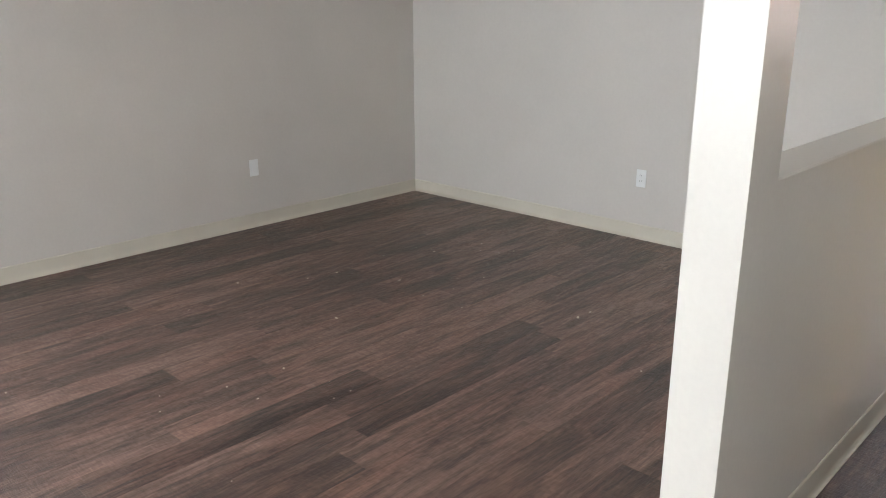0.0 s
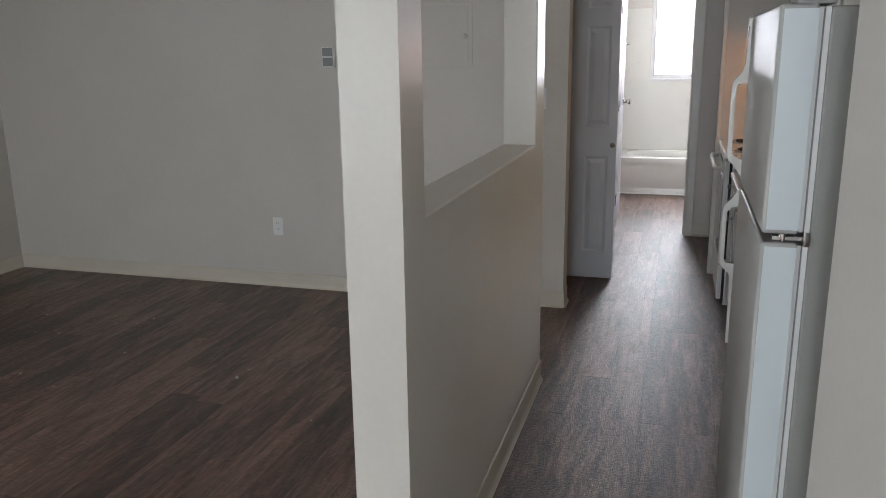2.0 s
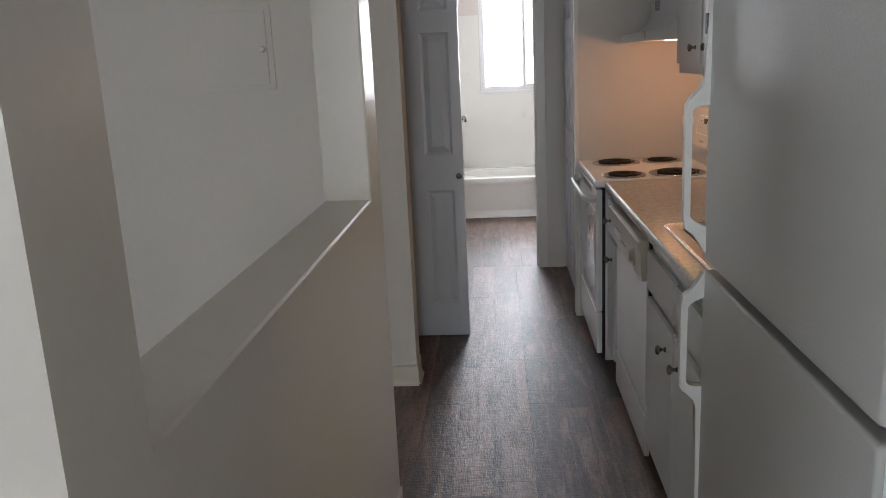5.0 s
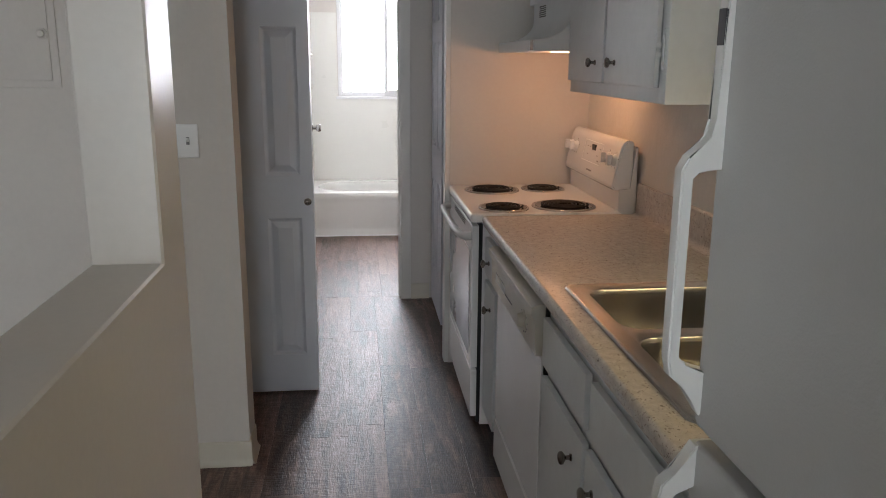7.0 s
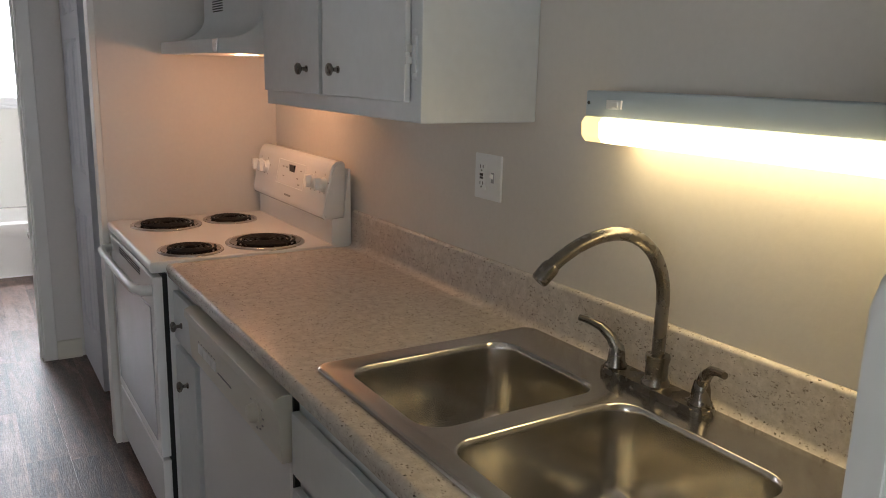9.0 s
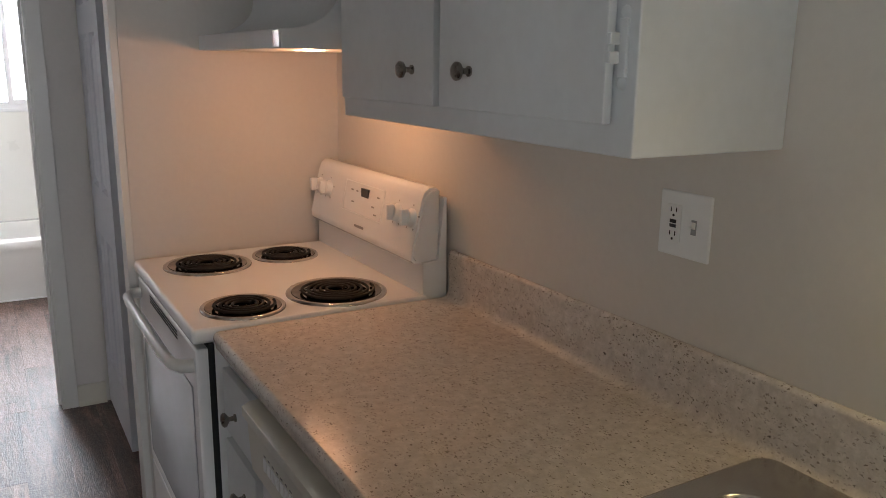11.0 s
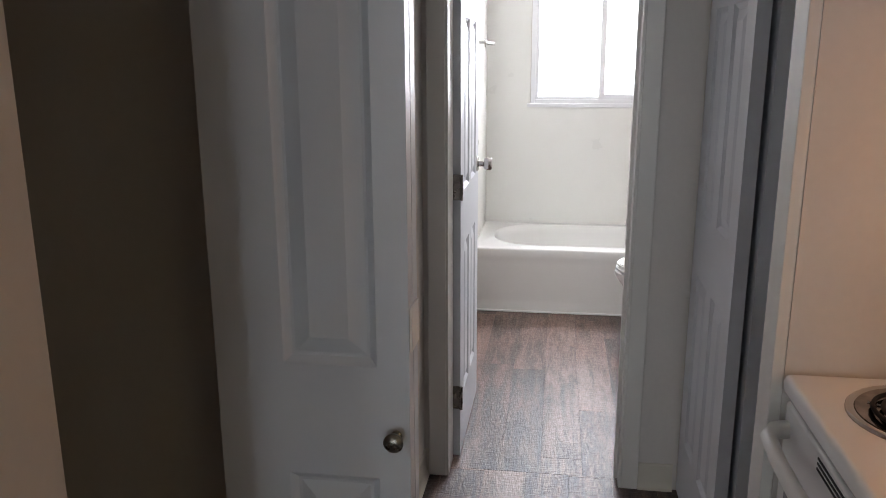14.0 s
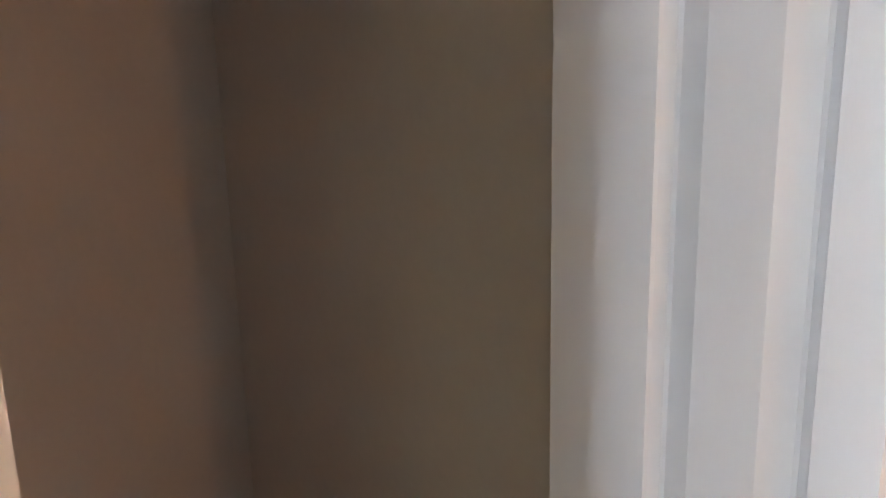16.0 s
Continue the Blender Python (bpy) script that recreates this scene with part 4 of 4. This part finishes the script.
lean = Vector((-0.98, 0, 0.2)).normalized()
for y, z in ((5.335, 1.122), (5.258, 1.122), (4.775, 1.122), (4.692, 1.122)):
    bm = turned(bmesh.new(), (on_guard(z), y, z), lean, [(0, 0.025), (0.004, 0.025), (0.008, 0.021), (0.016, 0.019), (0.017, 0.004)], 22)
    box(bm, on_guard(z) - 0.034, on_guard(z) - 0.012, y - 0.007, y + 0.007, z - 0.017, z + 0.025, bevel=0.003)
    part("knob", bm, PLASTIC, rg)
    for k in range(5):
        a = radians(-60 + 75 * k)
        zz, yy = z + 0.036 * math.sin(a) * 0.9, y + 0.036 * math.cos(a)
        part("mark", boxes((on_guard(zz) - 0.001, on_guard(zz) + 0.0015, yy - 0.0022, yy + 0.0022, zz - 0.0022, zz + 0.0022)), PRINT, rg)
bm = bmesh.new()
y0, y1, z0, z1 = 4.865, 5.135, 1.076, 1.168
for a, b, c, d in ((y0, y1, z0, z0 + 0.003), (y0, y1, z1 - 0.003, z1)):
    box(bm, on_guard(c) - 0.0012, on_guard(c) + 0.002, a, b, c, d)
for yy in (y0, y1 - 0.003):
    extruded(bm, [(on_guard(z0) - 0.0012, z0), (on_guard(z1) - 0.0012, z1), (on_guard(z1) + 0.002, z1), (on_guard(z0) + 0.002, z0)], "y", yy, yy + 0.003)
part("bezel", bm, PLASTIC, rg)
part("display", boxes((on_guard(1.143) - 0.004, on_guard(1.143) + 0.004, 4.965, 5.012, 1.131, 1.156)), BLACKGL, rg)
for k in range(6):
    yy, zz = (4.895, 4.92, 5.04, 5.075, 4.90, 5.06)[k], (1.140, 1.110, 1.140, 1.140, 1.090, 1.106)[k]
    part("mark", boxes((on_guard(zz) - 0.0012, on_guard(zz) + 0.002, yy, yy + 0.014, zz, zz + 0.004)), PRINT, rg)
part("logo", boxes((0.7575, 0.7600, 4.965, 5.025, 1.040, 1.047)), PRINT, rg)


def burner(cx, cy, r):
    b = part("drip_pan", turned(bmesh.new(), (cx, cy, RT - 0.001), (0, 0, 1), [(0, r), (0.0045, r * 0.995), (0.0074, r * 0.970), (0.0080, r * 0.935), (0.0068, r * 0.900), (0.0040, r * 0.87), (0.0012, r * 0.83), (0.0010, 0.002)], 40), CHROME, rg)
    # Shallow bowl above the cooktop; darker chrome paints in its depth.
    part("bowl", turned(bmesh.new(), (cx, cy, RT + 0.0006), (0, 0, 1), [(0, r * 0.885), (0.0054, r * 0.882), (0.0030, r * 0.74), (0.0012, r * 0.45), (0.0010, 0.002)], 36), PANDARK, b)
    n = 5 if r > 0.11 else 4
    top_r = r * 0.745
    pts, rad = [], []
    steps = 30 * n
    for k in range(steps + 1):
        f = k / steps
        rr = 0.020 + (top_r - 0.020) * f
        a = 2 * math.pi * n * f
        pts.append((cx + rr * math.cos(a), cy + rr * math.sin(a), RT + 0.0098))
        rad.append(0.0039)
    part("coil", tube(bmesh.new(), pts, rad, 8), COIL, b)
    bm = bmesh.new()
    for k in range(3):
        a = 2 * math.pi * k / 3 + 0.5
        c, s = math.cos(a), math.sin(a)
        tube(bm, [(cx + 0.01 * c, cy + 0.01 * s, RT + 0.0030), (cx + top_r * c, cy + top_r * s, RT + 0.0030)], 0.003, 6)
    part("support", bm, CHROME, b)


burner(0.366, 5.214, 0.128)
burner(0.612, 5.233, 0.103)
burner(0.338, 4.755, 0.105)
burner(0.595, 4.776, 0.134)

# ---- hood ----
hd = thing("range_hood", (0.64, 5.01, 1.546), "white under-cabinet range hood with its lamp lit", "range hood")
H0, H1 = 4.634, 5.392
out = [(0.415, H0), (0.415, H1 - 0.012), (0.427, H1), (0.86, H1), (0.86, H0)]
bm = extruded(bmesh.new(), out, "z", 1.546, 1.588)
part("lip", bm, CABW, hd)
# canopy: sweeps from the lip up to a narrower box with the vents
bm = bmesh.new()
rows = []
for k in range(9):
    a = math.pi / 2 * k / 8
    f, u = math.sin(a), 1 - math.cos(a)
    x, y, z = 0.419 + 0.137 * f, H1 - 0.006 - 0.10 * f, 1.588 + 0.092 * u
    rows.append([bm.verts.new(p) for p in ((x, H0 + 0.001, z), (x, y, z), (0.86, y, z), (0.86, H0 + 0.001, z))])
rows.append([bm.verts.new((v.co.x, v.co.y, 1.755)) for v in rows[-1]])
for a, b in zip(rows, rows[1:]):
    for k in range(4):
        bm.faces.new((a[k], a[(k + 1) % 4], b[(k + 1) % 4], b[k]))
bm.faces.new(rows[0][::-1])
bm.faces.new(rows[-1])
part("canopy", bm, CABW, hd, "", 40)
for k in range(6):
    part("vent_slot", boxes((0.5545, 0.5575, 5.050, 5.170, 1.695 + k * 0.0085, 1.699 + k * 0.0085)), DARK, hd)
# Thin chrome strip stands in for the highlight on the lip's corner.
part("corner_highlight", boxes((0.4135, 0.4155, 4.645, 4.690, 1.549, 1.586), bevel=0.0008), CHROME, hd, "shiny strip added for the highlight at the corner of the lip")
part("lamp_lens", boxes((0.56, 0.62, 4.88, 4.95, 1.5448, 1.5470)), BULB, hd, "glowing warm lamp lens")


# ---- upper cabinets ----
UF, UZ = 0.560, 2.14


def upper_cabinet(y0, y1, z0, doors, label):
    c = thing("wall_cabinet", (0.7, (y0 + y1) / 2, z0), label, "cabinet", "wall cabinets over the counter")
    part("body", boxes((UF, EAST - 0.001, y0, y1, z0, UZ), bevel=0.003), CABW, c)
    for a, b, d0, d1, ky, kz, hinge_y in doors:
        d = part("door", boxes((UF - 0.019, UF - 0.004, a, b, d0, d1), bevel=0.0022), CABW, c)
        # Reveal behind the door filled near-black to paint in its shade.
        part("shade_spacer", boxes((UF - 0.0045, UF - 0.0002, a + 0.03, b - 0.03, d0 + 0.03, d1 - 0.03)), DARK, d)
        cab_knob(d, UF - 0.019, ky, kz)
        if hinge_y:
            bm = boxes((UF - 0.006, UF, hinge_y - 0.014, hinge_y + 0.001, d0 + 0.062, d0 + 0.138), (UF - 0.0215, UF - 0.003, hinge_y - 0.002, hinge_y + 0.006, d0 + 0.080, d0 + 0.096), (UF - 0.0215, UF - 0.003, hinge_y - 0.002, hinge_y + 0.006, d0 + 0.104, d0 + 0.120), (UF - 0.0195, UF - 0.0165, hinge_y + 0.005, hinge_y + 0.013, d0 + 0.082, d0 + 0.118), bevel=0.0015)
            for zz in (0.054, 0.146):
                turned(bm, (UF - 0.001, hinge_y - 0.006, d0 + zz), (-1, 0, 0), [(0, 0.009), (0.003, 0.007), (0.004, 0.002)], 10)
            part("hinge", bm, CABW, d, "hinge painted over in white")
    return c


upper_cabinet(3.668, 4.622, 1.397, [(3.708, 4.150, 1.440, 2.10, 4.047, 1.505, 3.700), (4.172, 4.592, 1.440, 2.10, 4.252, 1.505, None)], "white painted wall cabinet with two doors")
upper_cabinet(4.626, 5.396, 1.757, [(4.665, 5.005, 1.80, 2.10, 4.955, 1.86, None), (5.017, 5.357, 1.80, 2.10, 5.065, 1.86, None)], "short white painted wall cabinet above the range hood")

# ---- lamp on the kitchen wall ----
kl = thing("fluorescent_lamp", (0.8, 2.91, 1.375), "wall-mounted fluorescent lamp with a glowing yellow diffuser", "lamp")
L0, L1 = 2.43, 3.392
part("housing", boxes((0.772, EAST - 0.0005, L0, L1, 1.428, 1.478), bevel=0.003), LAMPDAYLIT, kl)
DIFF = [(0.770, 1.4275), (0.762, 1.418), (0.764, 1.392), (0.775, 1.380), (0.858, 1.378), (EAST - 0.001, 1.39), (EAST - 0.001, 1.4275)]
bm = extruded(bmesh.new(), DIFF, "y", L0 + 0.055, L1 - 0.050)
part("diffuser", bm, TUBE, kl, "glowing warm yellow diffuser")
for a, b in ((L0 + 0.002, L0 + 0.0548), (L1 - 0.0498, L1 - 0.002)):
    part("diffuser_end", extruded(bmesh.new(), DIFF, "y", a, b), TUBE_END, kl, "dim yellow end of the diffuser")
bm = boxes((0.7675, 0.773, 3.292, 3.330, 1.445, 1.462))
box(bm, 0.764, 0.769, 3.298, 3.312, 1.448, 1.459, bevel=0.001)
part("switch", bm, PLASTIC, kl)
part("screw", turned(bmesh.new(), (0.7725, 3.383, 1.455), (-1, 0, 0), [(0, 0.004), (0.002, 0.003), (0.0022, 0.001)], 10), DARK, kl)

# ---- bathroom ----
tb = thing("bathtub", (0.07, 8.84, 0), "white enamelled bathtub under the window", "bathtub")
TX0, TX1, TY0, TY1, TZ = -0.704, 0.82, 8.455, 9.207, 0.388
bm = bmesh.new()
loops = []
for e, z, r in ((0.0, 0.0, 0.012), (0.004, 0.055, 0.012), (0.016, 0.075, 0.012), (0.010, 0.29, 0.012), (0.002, 0.325, 0.012), (0.0, 0.35, 0.014), (0.002, 0.376, 0.014), (0.014, TZ, 0.014)):
    loops.append([bm.verts.new((x, y, z)) for x, y in rounded_rect(TX0 + 0.0, TX1 - 0.0, TY0 + e, TY1, r, 6)])
for a, b in zip(loops, loops[1:]):
    n = len(a)
    for k in range(n):
        bm.faces.new((a[k], a[(k + 1) % n], b[(k + 1) % n], b[k]))
edges = [bm.edges.get((loops[-1][k], loops[-1][(k + 1) % len(loops[-1])])) for k in range(len(loops[-1]))]
prev = None
for e, z, r in ((0.0, TZ, 0.27), (0.012, TZ - 0.008, 0.265), (0.03, TZ - 0.05, 0.255), (0.075, 0.16, 0.22), (0.11, 0.10, 0.18), (0.16, 0.085, 0.13)):
    cur = [bm.verts.new((x, y, z)) for x, y in rounded_rect(TX0 + 0.085 + e, TX1 - 0.10 - e, TY0 + 0.085 + e, TY1 - 0.06 - e * 0.9, r, 8)]
    if prev:
        n = len(cur)
        for k in range(n):
            bm.faces.new((prev[k], prev[(k + 1) % n], cur[(k + 1) % n], cur[k]))
    else:
        edges += [bm.edges.new((cur[k], cur[(k + 1) % len(cur)])) for k in range(len(cur))]
    prev = cur
bm.faces.new(prev)
bmesh.ops.triangle_fill(bm, edges=edges, use_beauty=True)
part("shell", bm, TUBW, tb)
part("caulk", boxes((TX0, TX1, TY0 - 0.008, TY0 + 0.002, 0.0005, 0.012), bevel=0.003), PLASTIC, tb)

to = thing("toilet", (0.45, 8.06, 0), "white porcelain toilet beside the bathtub", "toilet")


def oval(cx, cy, a, b, n=32):
    return [(cx + a * math.cos(2 * math.pi * k / n), cy + b * math.sin(2 * math.pi * k / n)) for k in range(n)]


bm = bmesh.new()
prev = None
for cx, a, b, z in ((0.42, 0.20, 0.11, 0.0), (0.42, 0.19, 0.10, 0.06), (0.40, 0.18, 0.10, 0.18), (0.36, 0.22, 0.14, 0.28), (0.33, 0.245, 0.175, 0.36), (0.33, 0.25, 0.18, 0.385), (0.33, 0.24, 0.17, 0.393)):
    cur = [bm.verts.new((x, y, z)) for x, y in oval(cx, 8.05, a, b)]
    if prev:
        for k in range(32):
            bm.faces.new((prev[k], prev[(k + 1) % 32], cur[(k + 1) % 32], cur[k]))
    prev = cur
bm.faces.new(prev)
part("bowl", bm, TUBW, to)
for nm, z0, z1, g2 in (("seat", 0.394, 0.412, 0.0), ("lid", 0.414, 0.432, 0.004)):
    bm = extruded(bmesh.new(), oval(0.335, 8.05, 0.25 - g2, 0.18 - g2), "z", z0, z1)
    bmesh.ops.bevel(bm, geom=[e for e in bm.edges if abs(e.verts[0].co.z - e.verts[1].co.z) < 1e-6], offset=0.005, segments=2, affect="EDGES")
    part(nm, bm, PLASTIC, to)
part("tank", boxes((0.63, 0.84, 7.84, 8.26, 0.38, 0.74), bevel=0.02), TUBW, to)
part("tank_lid", boxes((0.62, 0.85, 7.83, 8.27, 0.742, 0.775), bevel=0.01), TUBW, to)

tw = thing("towel_bar", (-0.69, 8.8, 1.55), "white towel bar on the bathroom wall", "towel bar")
part("bar", tube(bmesh.new(), [(-0.655, 8.48, 1.553), (-0.655, 9.06, 1.553)], 0.009, 12), TUBW, tw)
for y in (8.49, 9.05):
    part("bracket", turned(bmesh.new(), (-0.7055, y, 1.553), (1, 0, 0), [(0, 0.024), (0.010, 0.022), (0.016, 0.013), (0.062, 0.012), (0.064, 0.004)], 16), TUBW, tw)

# ---- bits of plaster on the floor ----
rnd = random.Random(5)
bm = bmesh.new()
for k in range(46):
    x, y = rnd.uniform(-3.8, -0.95), rnd.uniform(0.6, 3.8)
    s = rnd.uniform(0.003, 0.008) * (1.6 if k % 9 == 0 else 1)
    m = Matrix.LocRotScale((x, y, s * 0.3 + 0.0005), Euler((rnd.uniform(-0.2, 0.2), rnd.uniform(-0.2, 0.2), rnd.uniform(0, 6))), (s * 1.5, s, s * 0.5))
    bmesh.ops.create_icosphere(bm, subdivisions=1, radius=0.7, matrix=m)
single("debris", bm, CHIP, "tiny white plaster crumbs scattered on the floor", "debris", "stuff")

# ---- floors, board by board ----
PW, PL = 0.1525, 1.2
board_mesh = {}


def board(w, l):
    key = (round(w, 3), round(l, 3))
    if key not in board_mesh:
        bm = bmesh.new()
        c, h = 0.0006, 0.004
        v = [bm.verts.new(p) for p in ((0, 0, -h), (w, 0, -h), (w, l, -h), (0, l, -h), (0, 0, -c * 0.7), (w, 0, -c * 0.7), (w, l, -c * 0.7), (0, l, -c * 0.7), (c, c, 0), (w - c, c, 0), (w - c, l - c, 0), (c, l - c, 0))]
        for a, b in ((0, 4), (4, 8)):
            for k in range(4):
                bm.faces.new((v[a + k], v[a + (k + 1) % 4], v[b + (k + 1) % 4], v[b + k]))
        bm.faces.new(v[8:12])
        me = bpy.data.meshes.new("plank")
        bm.to_mesh(me)
        bm.free()
        me.materials.append(PLANK)
        board_mesh[key] = me
    return board_mesh[key]


def plank_floor(name, x0, x1, y0, y1, label, notch=None):
    """notch: (x, y) of a corner left out towards +x and -y."""
    slabs = [(x0, x1, y0, y1, -0.10, -0.0035)] if notch is None else [(x0, notch[0], y0, y1, -0.10, -0.0035), (notch[0], x1, notch[1], y1, -0.10, -0.0035)]
    f = structure(name, boxes(*slabs), SUBFLOOR, label, "floor")
    o = ORIGIN[f.name]
    r = random.Random(len(name) * 7 + int(x0 * 100))
    gap = 0.0003
    x, col = x0, 0
    while x < x1 - 0.004:
        w = min(PW, x1 - x)
        y = y0 - round(r.choice((0.1, 0.3, 0.5, 0.7, 0.9)) * PL + 0.05 * (col % 3), 3)
        while y < y1:
            low = notch[1] if notch and x > notch[0] - 0.1 else y0
            a, b = max(y, low), min(y + PL, y1)
            if b - a > 0.001:
                p = new("plank", board(w - gap, b - a - gap))
                p.parent = f
                p.location = Vector((x, a, 0)) - o
            y += PL
        x += PW
        col += 1
    return f


plank_floor("floor_1", WEST, HW0, SOUTH, NORTH, "dark brown wood-look vinyl plank floor")
plank_floor("floor_2", HW0, EAST, SOUTH, BATH + 0.05, "dark brown embossed vinyl plank kitchen floor", (0.30, 1.44))
plank_floor("floor_3", -0.72, EAST, BATH + 0.05, BACK, "brown wood-look vinyl plank bathroom floor")
plank_floor("floor_4", -1.85, HW0, NORTH, 5.31, "dark brown vinyl plank closet floor")
